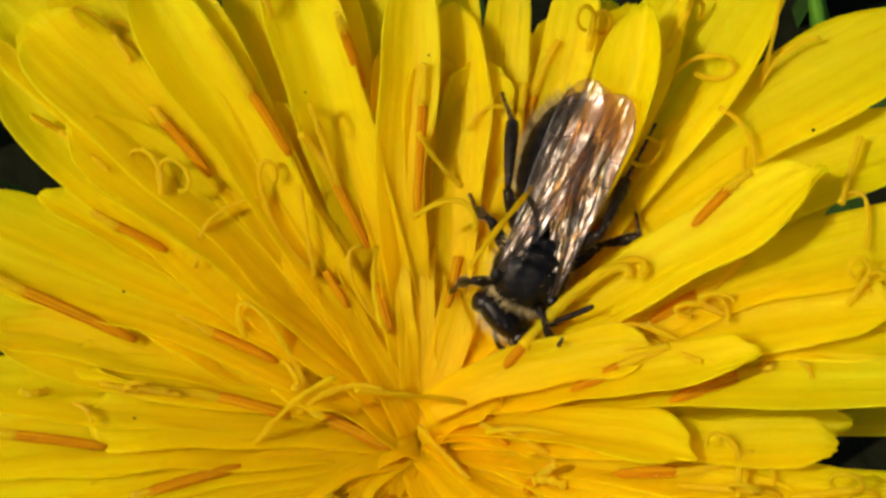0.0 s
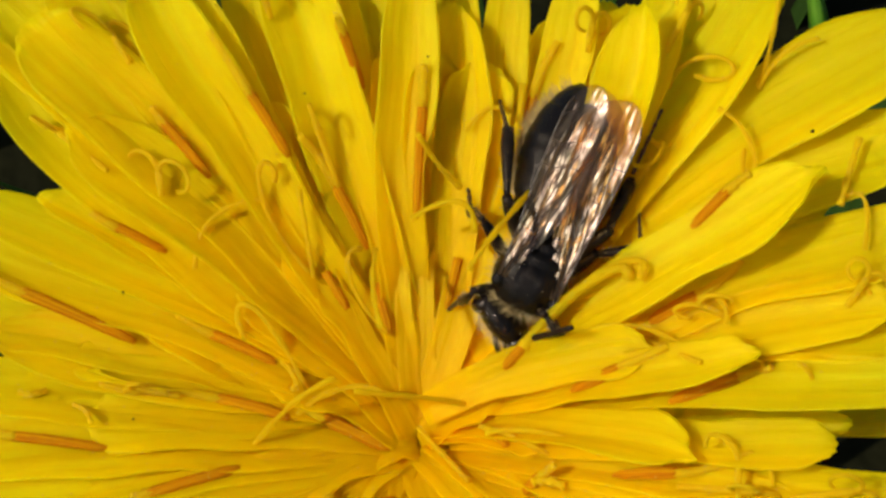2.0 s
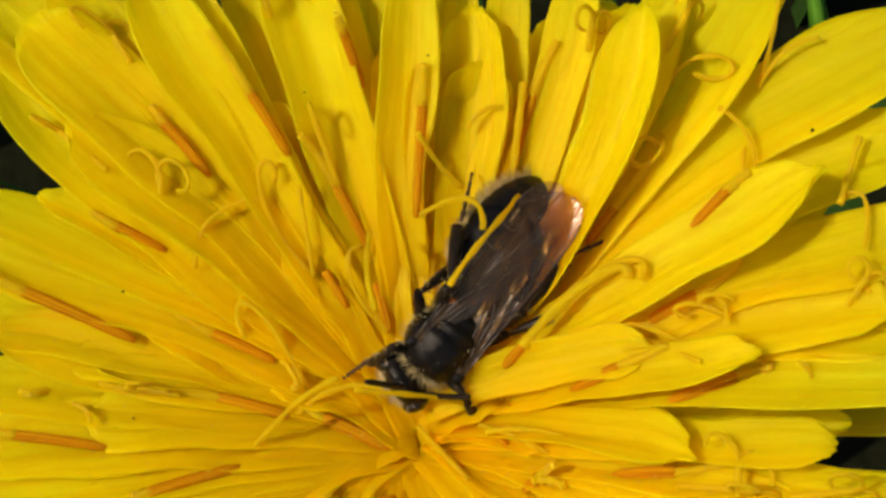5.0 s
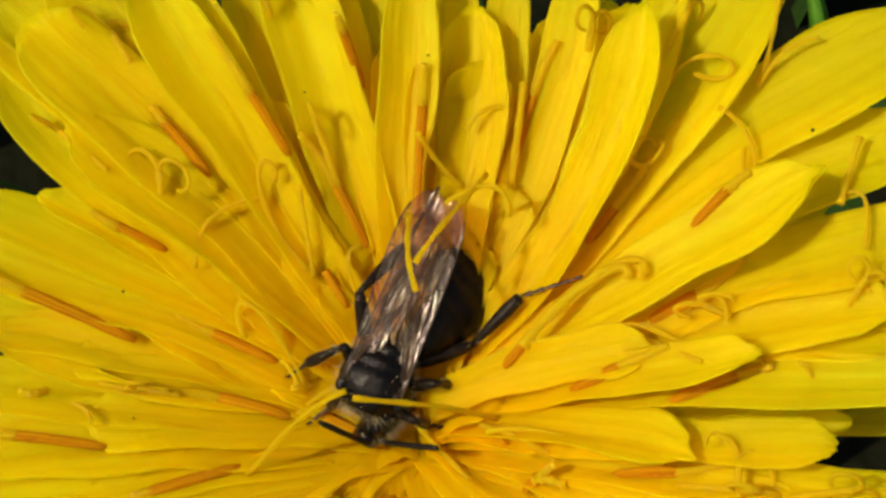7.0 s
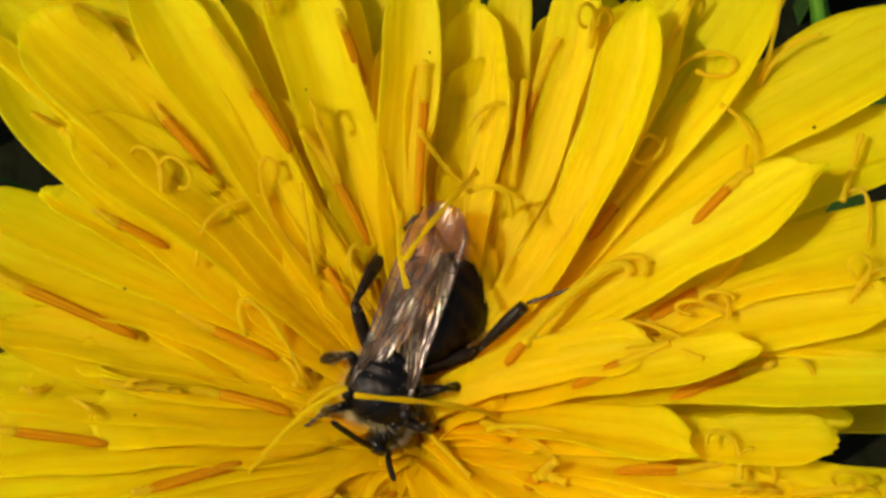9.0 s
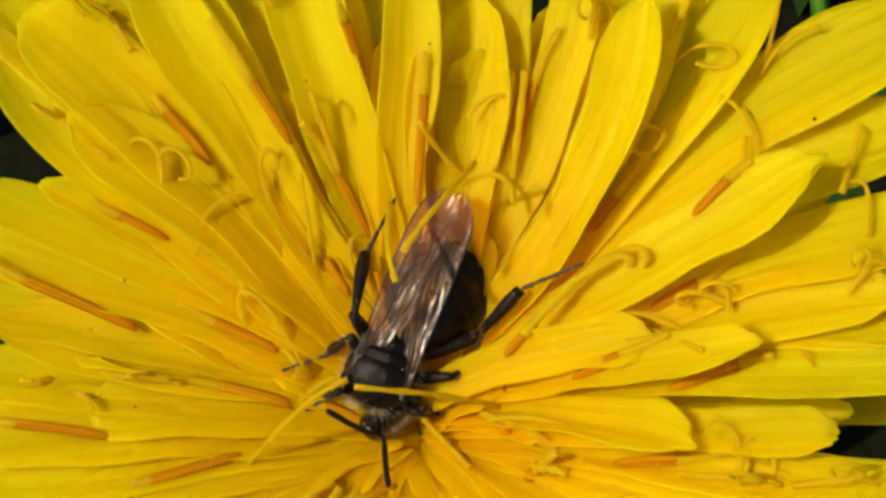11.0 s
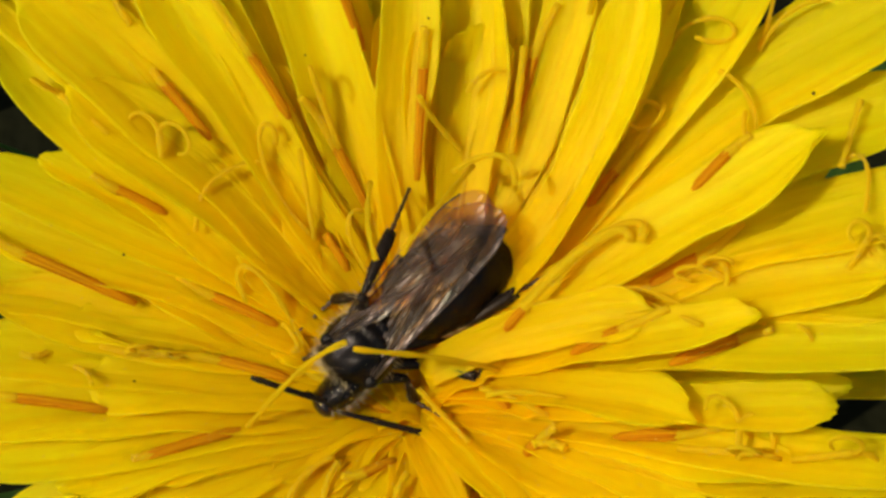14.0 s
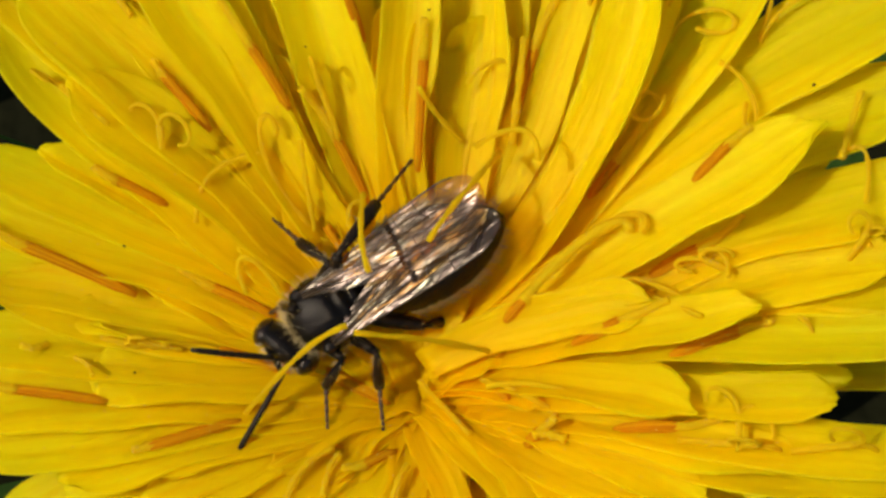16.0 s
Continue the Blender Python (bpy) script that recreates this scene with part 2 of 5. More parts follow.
lone_blade(((15.68, 24.04, -12.46), (15.40, 26.02, -12.30), (15.14, 28.78, -12.81)), 0.42)


# the flower head: axis upright through the origin, lengths in millimetres
flower = tagged(new("dandelion"), "open yellow dandelion flower head with many strap florets on a stalk", "flower")


def floret(base, tip, width, bow=0.6, roll=0.0, twist=0.0, cup=None, via=None, blunt=0.55, mat=None, name="ray_floret", root=0.4):
    """A strap floret from base to tip: a thin channelled blade with five nerves and a toothed end."""
    b, t = Vector(base), Vector(tip)
    run = (t - b)
    length = run.length
    d = run.normalized()
    out = Vector((t.x, t.y, 0)).normalized()
    up = Vector((0, 0, 1)) * 0.9 - out * 0.35
    up = (up - d * up.dot(d)).normalized()
    side0 = d.cross(up)
    lean = side0 * (Vector(via) - b.lerp(t, 0.5)).dot(side0) * 1.33 if via else Vector()
    pts = bezier((b, b.lerp(t, 0.35) + up * bow * 1.2 + lean, b.lerp(t, 0.72) + up * bow + lean, t), 26)
    seed = Vector((b.x * 3.1 + t.x, b.y + t.y * 2.3, t.z))
    rows, uvs = [], []
    ns = 21
    cup = 0.60 + 0.8 * noise.noise(seed * 1.7) if cup is None else cup
    fold = 1.25 + 0.5 * noise.noise(seed * 2.9 + Vector((4, 4, 4)))
    for i, p in enumerate(pts):
        u = i / 26
        d = (pts[min(i + 1, 26)] - pts[max(i - 1, 0)]).normalized()
        n = (up - d * up.dot(d)).normalized()
        s = d.cross(n)
        a = radians(roll + twist * u + 13 * noise.noise(seed + Vector((u * 2.6, 0, 0))))
        n, s = n * math.cos(a) + s * math.sin(a), s * math.cos(a) - n * math.sin(a)
        w = 0.5 * width * (root + (1 - root) * min(1, u / 0.72) ** 0.85)
        if u > 0.8:
            w *= 1 - (1 - blunt) * ((u - 0.8) / 0.2) ** 1.8
        w *= 1 + 0.16 * noise.noise(seed + Vector((u * 5, 3, 0)))
        p = p + s * 0.16 * width * math.sin(math.pi * u) * noise.noise(seed + Vector((u * 3.2, 0, 8)))
        row, uvr = [], []
        for j in range(ns):
            q = 2 * j / (ns - 1) - 1
            lift = cup * w * (abs(q) ** fold - 0.4) * (0.5 + 0.4 * min(1, u * 2)) + 0.012 * w * math.cos(5 * math.pi * q) + 0.05 * w * max(0, abs(q) - 0.88) / 0.12
            lift += 0.30 * u * q * q * noise.noise(seed + Vector((u * 6.0, 7 + (q > 0) * 9, 0)))
            end = 0.0
            if i >= 25:
                teeth = math.cos(5 * math.pi * (q + 0.2)) * (1 + 0.7 * noise.noise(seed + Vector((q * 3, 0, 5))))
                end = (0.035 * teeth - 0.45 * abs(q) ** 2.5) * min(1, width / 1.6) * (1 if i == 26 else 0.5)
            row.append((p + s * q * w + n * lift + d * end, n * (0.020 + 0.03 * (1 - q * q) * (1 - 0.4 * u))))
            uvr.append((q * w + seed.x * 4, u * length))
        rows.append([(c + h) * MM for c, h in row] + [(c - h) * MM for c, h in reversed(row)])
        uvs.append(uvr + uvr[::-1] + uvr[:1])
    bm = bmesh.new()
    vs = grid(bm, rows, uvs, loop=True)
    layer = bm.loops.layers.uv.verify()
    for ends, i in ((vs[0], 0), (vs[-1], 26)):
        for j in range(ns - 1):
            order = (j, j + 1, 2 * ns - 2 - j, 2 * ns - 1 - j)
            face = bm.faces.new([ends[o] for o in (order if i else order[::-1])])
            for lp in face.loops:
                lp[layer].uv = uvs[i][0]
    return part(name, bm, mat or PETAL, flower)


POLLEN_AT = []
pollen_rng = random.Random(21)


def dust(points, radius, count):
    """Marks places for pollen grains round a line of points."""
    for _ in range(count):
        i = pollen_rng.randrange(len(points) - 1)
        p = points[i].lerp(points[i + 1], pollen_rng.random())
        v = Vector((pollen_rng.gauss(0, 1), pollen_rng.gauss(0, 1), pollen_rng.gauss(0.4, 1))).normalized()
        POLLEN_AT.append(p + v * radius * pollen_rng.uniform(0.9, 1.15))


def anther(a, b, wide=0.33, out=1.6):
    """An orange-brown anther tube of five joined anthers, and the thick grainy style that comes out of it."""
    a, b = Vector(a), Vector(b)
    d = (b - a).normalized()
    pts = bezier((a, a.lerp(b, 0.5) + Vector((0, 0, 0.12)), b), 14)
    side = d.orthogonal().normalized()
    up = d.cross(side)
    bm = bmesh.new()
    rows, uvs = [], []
    for i, p in enumerate(pts):
        r = wide * 0.5 * np.interp(i / 14, (0, 0.15, 0.92, 1), (0.5, 0.9, 1.0, 0.85))
        ring = []
        for j in range(30):
            t = 2 * math.pi * j / 30
            q = r * (0.86 + 0.16 * abs(math.cos(2.5 * t)) + 0.10 * noise.noise(p * 2.0 + Vector((t * 2, 0, 0))) + (0.10 * math.cos(5 * t + 1) if i == 14 else 0))
            ring.append((p + side * q * math.cos(t) + up * q * math.sin(t)) * MM)
        rows.append(ring)
        uvs.append([(wide * 0.5 * t * 2 * math.pi / 30 + a.x, i * (b - a).length / 14) for t in range(31)])
    vs = grid(bm, rows, uvs, loop=True)
    bm.faces.new(list(reversed(vs[0])))
    bm.faces.new(vs[-1])
    ob = part("anther_tube", bm, ANTHER, flower, "orange-brown anther tube")
    if out:
        bend = Vector((pollen_rng.uniform(-0.3, 0.3), pollen_rng.uniform(-0.3, 0.3), 0.12)) * out
        line = bezier((b - d * 0.15, b + d * out * 0.6, b + d * out + bend), 8)
        sm = bmesh.new()
        tube(sm, [p * MM for p in line], [0.15 * MM, 0.155 * MM, 0.15 * MM, 0.14 * MM, 0.11 * MM], 9, True, 0.2)
        part("style", sm, STYLE, ob, "grainy yellow style")
        dust(line, 0.12, 26)
    return ob


def style(base, top, spread=0.5, turn=0.0, curl=300, wide=0.2):
    """A yellow style whose end splits into two lobes that curl back. spread: radius of the curl; turn: degrees round the style."""
    b, t = Vector(base), Vector(top)
    d = (t - b).normalized()
    bm = bmesh.new()
    pts = bezier((b, b.lerp(t, 0.55), t), 12)
    tube(bm, [p * MM for p in pts], [wide * 0.5 * MM * (0.8 + 0.25 * i / 12) for i in range(13)], 9, True, 0.16)
    dust(pts[4:], wide * 0.5, 22)
    ob = part("style", bm, STYLE, flower, "grainy yellow style")
    d = (pts[-1] - pts[-2]).normalized()
    s0 = (Vector((0.57, -0.3, 0.0)) - d * d.x * 0.57).normalized()
    s = Matrix.Rotation(radians(turn), 3, d) @ s0
    for sign in (1, -1):
        path = []
        for i in range(19):
            a = radians(curl * (0.94 if sign < 0 else 1.0)) * i / 18
            r = spread * (1 - 0.25 * i / 18)
            path.append((t + s * sign * (spread - r * math.cos(a)) + d * r * math.sin(a) + d.cross(s) * sign * 0.10 * i / 18) * MM)
        lm = bmesh.new()
        tube(lm, path, [wide * 0.40 * MM * (1 - 0.35 * i / 18) for i in range(19)], 7, True, 0.16)
        part("stigma_lobe", lm, STYLE, ob)
    return ob


def bristle(points, wide=0.18, loose=False):
    """A style along a free curve, with closed lobes. loose: its root is its own origin, so that it can sway."""
    bm = bmesh.new()
    root = Vector(points[0]) if loose else Vector()
    pts = bezier([(Vector(p) - root) * MM for p in points], 20)
    dust([q / MM + root for q in pts], wide * 0.5, 0 if loose else 20)
    tube(bm, pts, [wide * 0.5 * MM * (0.85 + 0.15 * math.cos(i)) for i in range(21)], 8, True, 0.18)
    return part("style", bm, STYLE, flower, "grainy yellow style")


def head_base():
    """The receptacle, the green bracts under the florets and the hollow stalk."""
    bm = bmesh.new()
    prof = [(0.0, -0.3), (2.5, -0.5), (4.4, -1.2), (5.0, -3), (4.8, -8), (4.0, -12), (2.4, -14), (1.7, -15)]
    rows = [[Vector((max(r, 0.01) * math.cos(a * math.pi / 12), max(r, 0.01) * math.sin(a * math.pi / 12), z)) * MM for a in range(24)] for r, z in prof]
    grid(bm, rows, loop=True)
    # takes the styles' yellow, so the gaps between florets look lit
    part("receptacle", bm, STYLE, flower, "receptacle under the florets, coloured yellow to lighten the gaps")
    bm = bmesh.new()
    tube(bm, bezier([Vector((0, 0, -14)) * MM, Vector((4, 3, -50)) * MM, Vector((2, 6, -96)) * MM], 14), [2.0 * MM], 14)
    part("stalk", bm, STALK, flower, "hollow pale green and reddish stalk")
    for i in range(18):
        a = 2 * math.pi * i / 18
        r = 1 if i % 2 else 1.08
        floret((4.2 * math.cos(a) * r, 4.2 * math.sin(a) * r, -12), (6.6 * math.cos(a) * r, 6.6 * math.sin(a) * r, 0.5), 2.3, -0.3, mat=BRACT, name="bract", blunt=0.2)


def under_florets():
    """Florets that fill the head below and between the others, ring by ring."""
    rng = random.Random(11)
    for ring, (count, slope, reach, root) in enumerate(RINGS):
        for i in range(count):
            a = 2 * math.pi * (i + rng.uniform(-0.4, 0.4) + ring * 0.37) / count
            k = radians(slope + 9 * max(0, math.sin(a)) - (13 - 4 * math.cos(a)) * (1 - math.sin(a)) + rng.uniform(-4, 4))
            r = reach * rng.uniform(0.82, 1.05)
            if any(lo < math.degrees(a) % 360 < hi for lo, hi in GAPS):
                r = min(r, 8.6)
            o = Vector((math.cos(a), math.sin(a), 0))
            b = o * root + Vector((0, 0, -0.5))
            t = o * r * math.cos(k) + Vector((-o.y, o.x, 0)) * rng.uniform(-0.8, 0.8) + Vector((0, 0, r * math.sin(k)))
            floret(b, t, rng.uniform(1.6, 2.4) * min(1, 0.3 + reach / 16), rng.uniform(0.2, 0.9) * reach / 14, rng.uniform(-28, 28), rng.uniform(-30, 30), rng.uniform(0.15, 0.5), blunt=rng.uniform(0.4, 0.75))


def heart():
    """The crowded middle: narrow young florets, some still rolled, between styles."""
    rng = random.Random(4)
    for i in range(9):
        a, k = i * 2.4 + rng.uniform(-0.3, 0.3), radians(rng.uniform(8, 24))
        r0, length = 0.05 + 0.06 * i, rng.uniform(2.6, 4.8)
        o = Vector((math.cos(a), math.sin(a), 0))
        b = o * r0 + Vector((0, -0.9, -0.2))
        floret(b, b + o * length * math.cos(k) + Vector((-o.y, o.x, 0)) * rng.uniform(-0.7, 0.7) + Vector((0, 0, length * math.sin(k) * (0.75 + 0.25 * o.y))),
               rng.uniform(0.9, 1.5), rng.uniform(0.0, 0.4), rng.uniform(-15, 15), rng.uniform(-25, 25), rng.uniform(0.1, 0.5), blunt=0.35)


def speck(at, size):
    """A crumb of dark debris on a floret."""
    rng = random.Random(int(at[0] * 90))
    bm = bmesh.new()
    bmesh.ops.create_icosphere(bm, subdivisions=2, radius=1)
    for v in bm.verts:
        v.co = (Vector(at) + v.co * size * (1 + 0.5 * noise.noise(v.co * 1.6 + Vector(at))) * Vector((1.0, 0.6, 0.5)).dot(Vector((0.5, 0.5, 0.5)))) * MM
    part("debris_speck", bm, DEBRIS, flower, "dark brown crumb")


def pollen():
    """Loose grains on styles and florets."""
    rng = random.Random(8)
    for _ in range(420):
        a, r = rng.uniform(0, 6.28), rng.uniform(1.5, 12)
        POLLEN_AT.append(Vector((r * math.cos(a), r * math.sin(a), r * rng.uniform(0.55, 0.85))))
    bm = bmesh.new()
    for p in POLLEN_AT:
        q = rng.uniform(0.014, 0.028)
        ends = [bm.verts.new((p + Vector(v) * q) * MM) for v in ((1, 0, 0), (0, 1, 0), (-1, 0, 0), (0, -1, 0), (0, 0, 1), (0, 0, -1))]
        for i in range(4):
            for pole in (4, 5):
                bm.faces.new((ends[i], ends[(i + 1) % 4], ends[pole]))
    tagged(part("pollen", bm, POLLEN, flower, "loose yellow pollen grains"), kind="stuff")


RINGS = ((13, 12, 14.6, 3.6), (15, 18, 14.2, 2.9), (17, 23, 13.0, 2.2), (17, 26, 10.8, 1.8))
GAPS = ((33, 50), (145, 166), (335, 350))
head_base()
under_florets()
heart()


# the florets that show, from the left round the far side
floret((-0.71, 0.93, 0.85), (-10.88, 8.57, 7.75), 2.84, 0.3, via=(-8.06, 6.51, 6.11), root=0.5, cup=0.35, blunt=0.6)
floret((-0.55, 0.81, 0.74), (-9.65, 6.07, 6.41), 2.67, 0.3, via=(-6.85, 4.36, 4.83), root=0.55, cup=0.3, roll=4, blunt=0.35)
floret((-0.87, 0.80, 0.76), (-12.38, 8.84, 6.89), 1.89, 0.3, via=(-9.96, 5.74, 4.89), root=0.55, cup=0.3)
floret((-1.03, 0.73, 0.72), (-10.65, 5.12, 4.33), 1.38, 0.3, via=(-7.89, 4.01, 3.61), root=0.55, cup=0.6, blunt=0.5)
floret((-0.87, 0.67, 0.66), (-12.64, 4.72, 4.40), 1.81, 0.3, via=(-8.83, 3.51, 3.48), root=0.4, cup=0.25)
floret((-0.47, 0.23, 0.30), (-12.87, 3.88, 3.37), 1.81, 0.3, via=(-8.71, 2.69, 2.56), root=0.55, cup=0.25)
floret((-0.55, 0.09, 0.22), (-13.03, 2.29, 2.29), 2.06, 0.3, via=(-9.19, 1.93, 1.96), root=0.55, cup=0.2)
floret((-0.36, -0.05, 0.15), (-12.03, 1.78, 2.20), 2.41, 0.3, via=(-7.89, 1.16, 1.68), root=0.5, cup=0.2)
floret((-0.31, -0.17, 0.13), (-9.79, 1.01, 1.92), 1.58, 0.3, via=(-6.44, 0.97, 1.63), root=0.55, cup=0.15, blunt=0.75)
floret((-0.31, -0.28, 0.12), (-12.92, 0.42, 1.68), 2.24, 0.3, via=(-8.96, 0.22, 1.38), root=0.5, cup=0.2)
floret((-0.31, -0.41, 0.12), (-12.43, -1.60, 1.37), 2.58, 0.3, via=(-9.48, -1.36, 1.27), root=0.5, cup=0.25)
floret((-0.20, -0.40, 0.11), (-9.13, -0.62, 1.39), 2.10, 0.3, via=(-5.61, -0.52, 1.08), root=0.6, cup=0.12, blunt=0.7)
floret((-0.26, -0.59, 0.12), (-12.33, -2.88, 1.09), 2.06, 0.3, via=(-9.10, -2.48, 1.02), root=0.5, cup=0.25)
floret((-0.23, -0.69, 0.12), (-9.80, -3.66, 0.91), 1.89, 0.3, via=(-6.31, -2.54, 0.81), root=0.55, cup=0.2)
floret((-0.16, -0.73, 0.12), (-7.75, -3.09, 0.83), 1.72, 0.3, via=(-4.45, -2.11, 0.69), root=0.55, cup=0.2)
floret((0.01, -0.60, 0.12), (-4.91, -2.65, 0.52), 2.58, 0.3, via=(-2.67, -1.39, 0.53), root=0.6, cup=0.12, blunt=0.7)
floret((-0.19, -0.88, 0.13), (-7.46, -4.34, 0.55), 1.89, 0.3, via=(-4.12, -2.74, 0.53), root=0.6, cup=0.2)
floret((-0.71, 1.20, 1.02), (-10.34, 10.56, 7.82), 2.24, 0.3, via=(-7.28, 7.35, 5.69), root=0.5, cup=0.3)
floret((-0.47, 1.09, 0.90), (-8.37, 8.88, 6.79), 1.69, 0.3, via=(-6.23, 6.37, 5.12), root=0.5, cup=0.35, roll=-6)
floret((-0.36, 1.23, 0.98), (-7.76, 9.51, 8.77), 2.10, 0.3, via=(-5.35, 6.31, 6.10), root=0.5, cup=0.65, roll=-10)
floret((-0.31, 1.37, 1.06), (-6.41, 9.79, 8.22), 1.27, 0.3, via=(-4.54, 6.55, 5.80), root=0.55, cup=0.5, roll=-14)
floret((-0.20, 1.38, 1.04), (-5.16, 10.97, 7.60), 1.89, 0.3, via=(-3.45, 7.40, 5.36), root=0.5, cup=0.3, roll=6)
floret((-0.10, 1.38, 1.04), (-3.89, 10.35, 8.30), 2.27, 0.3, via=(-2.17, 6.74, 5.55), root=0.5, cup=0.7, roll=-8)
floret((0.01, 1.52, 1.12), (-1.54, 11.32, 7.20), 2.24, 0.3, via=(-1.12, 7.47, 5.01), root=0.5, cup=0.3)
floret((-0.07, 1.52, 1.12), (-2.82, 11.11, 7.69), 1.55, 0.3, via=(-1.52, 7.03, 5.05), root=0.5, cup=0.3)
floret((0.12, 1.39, 1.03), (0.02, 9.94, 8.53), 1.69, 0.3, via=(-0.41, 6.32, 5.70), root=0.55, cup=0.5, roll=8)
floret((0.17, 1.25, 0.95), (0.29, 8.41, 6.20), 1.00, 0.3, via=(-0.03, 5.81, 4.53), root=0.5, cup=0.4, blunt=0.2)
floret((0.22, 1.52, 1.13), (1.06, 11.08, 7.23), 1.89, 0.3, via=(0.90, 7.14, 4.91), root=0.55, cup=0.3)
pushed_floret = floret((0.41, 1.23, 0.97), (1.62, 9.79, 7.05), 2.10, 0.3, via=(1.57, 6.41, 4.93), root=0.55, cup=0.6, roll=-6, blunt=0.5)
floret((0.49, 1.50, 1.16), (2.76, 10.88, 7.22), 1.44, 0.3, via=(2.35, 7.05, 5.02), root=0.55, cup=0.3)
floret((0.66, 1.28, 1.05), (4.32, 10.18, 6.34), 1.58, 0.3, via=(3.16, 6.82, 4.54), root=0.55, cup=0.4, roll=10, blunt=0.5)
floret((0.66, 1.48, 1.18), (4.76, 10.76, 7.60), 1.63, 0.3, via=(3.78, 6.86, 5.27), root=0.55, cup=0.3)
floret((0.77, 1.20, 1.03), (5.53, 10.39, 6.55), 1.81, 0.3, via=(4.44, 6.49, 4.57), root=0.55, cup=0.3, roll=8)
floret((0.90, 1.18, 1.07), (6.34, 8.52, 8.60), 1.93, 0.3, via=(5.51, 5.30, 6.26), root=0.55, cup=0.8, roll=-14, blunt=0.5)
floret((0.82, 1.47, 1.21), (7.44, 10.33, 8.08), 1.63, 0.3, via=(5.91, 6.50, 5.73), root=0.55, cup=0.3)
floret((0.98, 1.30, 1.16), (10.11, 10.46, 8.66), 3.01, 0.3, via=(7.80, 7.22, 6.49), root=0.5, cup=0.3)
floret((1.09, 1.00, 1.04), (14.30, 7.29, 8.99), 3.18, 0.3, via=(8.60, 5.54, 6.08), root=0.32, cup=0.2, roll=-4)
floret((1.09, 0.86, 0.96), (14.47, 4.51, 7.92), 2.84, 0.3, via=(8.72, 3.94, 5.33), root=0.3, cup=0.2)
floret((0.96, 0.71, 0.84), (10.94, 3.09, 8.29), 2.44, 0.3, via=(7.03, 1.94, 5.56), root=0.2, cup=0.3, roll=-8, blunt=0.25)
floret((1.14, 0.55, 0.85), (14.13, 1.47, 7.85), 2.58, 0.3, via=(8.58, 1.37, 5.08), root=0.4, cup=0.2)
floret((1.22, 0.29, 0.82), (12.64, -0.45, 6.98), 2.32, 0.3, via=(8.36, 0.17, 4.90), root=0.4, cup=0.3, blunt=0.55)
floret((1.14, 0.31, 0.78), (14.01, -0.79, 6.95), 2.58, 0.3, via=(8.55, 0.09, 4.52), root=0.55, cup=0.2)
floret((0.90, 0.13, 0.61), (9.12, -1.33, 6.10), 1.51, 0.3, via=(5.48, -0.83, 3.91), root=0.5, cup=0.3, blunt=0.4)
floret((1.14, 0.06, 0.74), (13.75, -2.99, 7.01), 1.81, 0.3, via=(8.30, -1.35, 4.56), root=0.55, cup=0.2)
floret((1.05, -0.68, 0.57), (10.89, -4.10, 5.96), 1.55, 0.3, via=(6.19, -2.63, 3.56), root=0.55, cup=0.25, blunt=0.75)
floret((0.66, -0.22, 0.43), (7.34, -4.02, 5.14), 1.86, 0.3, via=(4.10, -1.84, 3.22), root=0.6, cup=0.4, blunt=0.2, roll=-6)
floret((1.05, -0.93, 0.53), (13.52, -6.08, 6.21), 1.98, 0.3, via=(7.76, -3.94, 3.73), root=0.5, cup=0.2)
floret((1.05, -1.02, 0.52), (10.05, -5.38, 4.80), 1.72, 0.3, via=(5.74, -3.39, 2.93), root=0.5, cup=0.25)
floret((1.05, -1.10, 0.51), (13.09, -6.45, 5.10), 2.06, 0.3, via=(7.36, -4.15, 3.04), root=0.5, cup=0.2)
floret((1.05, -0.93, 0.53), (7.77, -6.15, 3.79), 1.58, 0.3, via=(4.69, -3.61, 2.55), root=0.55, cup=0.35, blunt=0.3)
floret((0.90, -1.14, 0.43), (8.77, -7.14, 3.33), 1.89, 0.3, via=(5.28, -4.70, 2.19), root=0.5, cup=0.2)
floret((0.58, -0.54, 0.33), (3.83, -5.67, 1.78), 1.81, 0.3, via=(2.37, -2.81, 1.43), root=0.6, cup=0.35, blunt=0.3)
floret((0.74, -1.01, 0.36), (5.81, -6.15, 2.37), 1.72, 0.3, via=(3.50, -3.57, 1.69), root=0.55, cup=0.25)
floret((0.06, -0.89, 0.14), (3.09, -5.33, 1.44), 1.14, 0.3, via=(1.59, -3.00, 0.98), root=0.7, cup=0.4, blunt=0.3)
floret((0.02, -1.16, 0.14), (1.35, -5.23, 0.60), 1.20, 0.3, via=(0.66, -3.29, 0.56), root=0.7, cup=0.3, blunt=0.3)
floret((-0.14, -1.16, 0.13), (-0.49, -5.36, 0.18), 1.38, 0.3, via=(-0.33, -3.36, 0.35), root=0.6, cup=0.3)
floret((-0.14, -0.78, 0.12), (-2.93, -3.59, 0.29), 1.20, 0.3, via=(-1.78, -2.41, 0.41), root=0.7, cup=0.4, blunt=0.3)
floret((-0.22, -0.97, 0.13), (-2.04, -5.19, 0.19), 1.55, 0.3, via=(-1.30, -3.18, 0.36), root=0.6, cup=0.25)
floret((-0.30, -0.88, 0.13), (-4.82, -4.93, 0.35), 1.89, 0.3, via=(-2.70, -3.22, 0.43), root=0.6, cup=0.2)
floret((-0.71, 0.93, 0.85), (-12.78, 10.30, 7.40), 2.58, 0.3, via=(-8.90, 7.31, 5.48), root=0.5, cup=0.3)
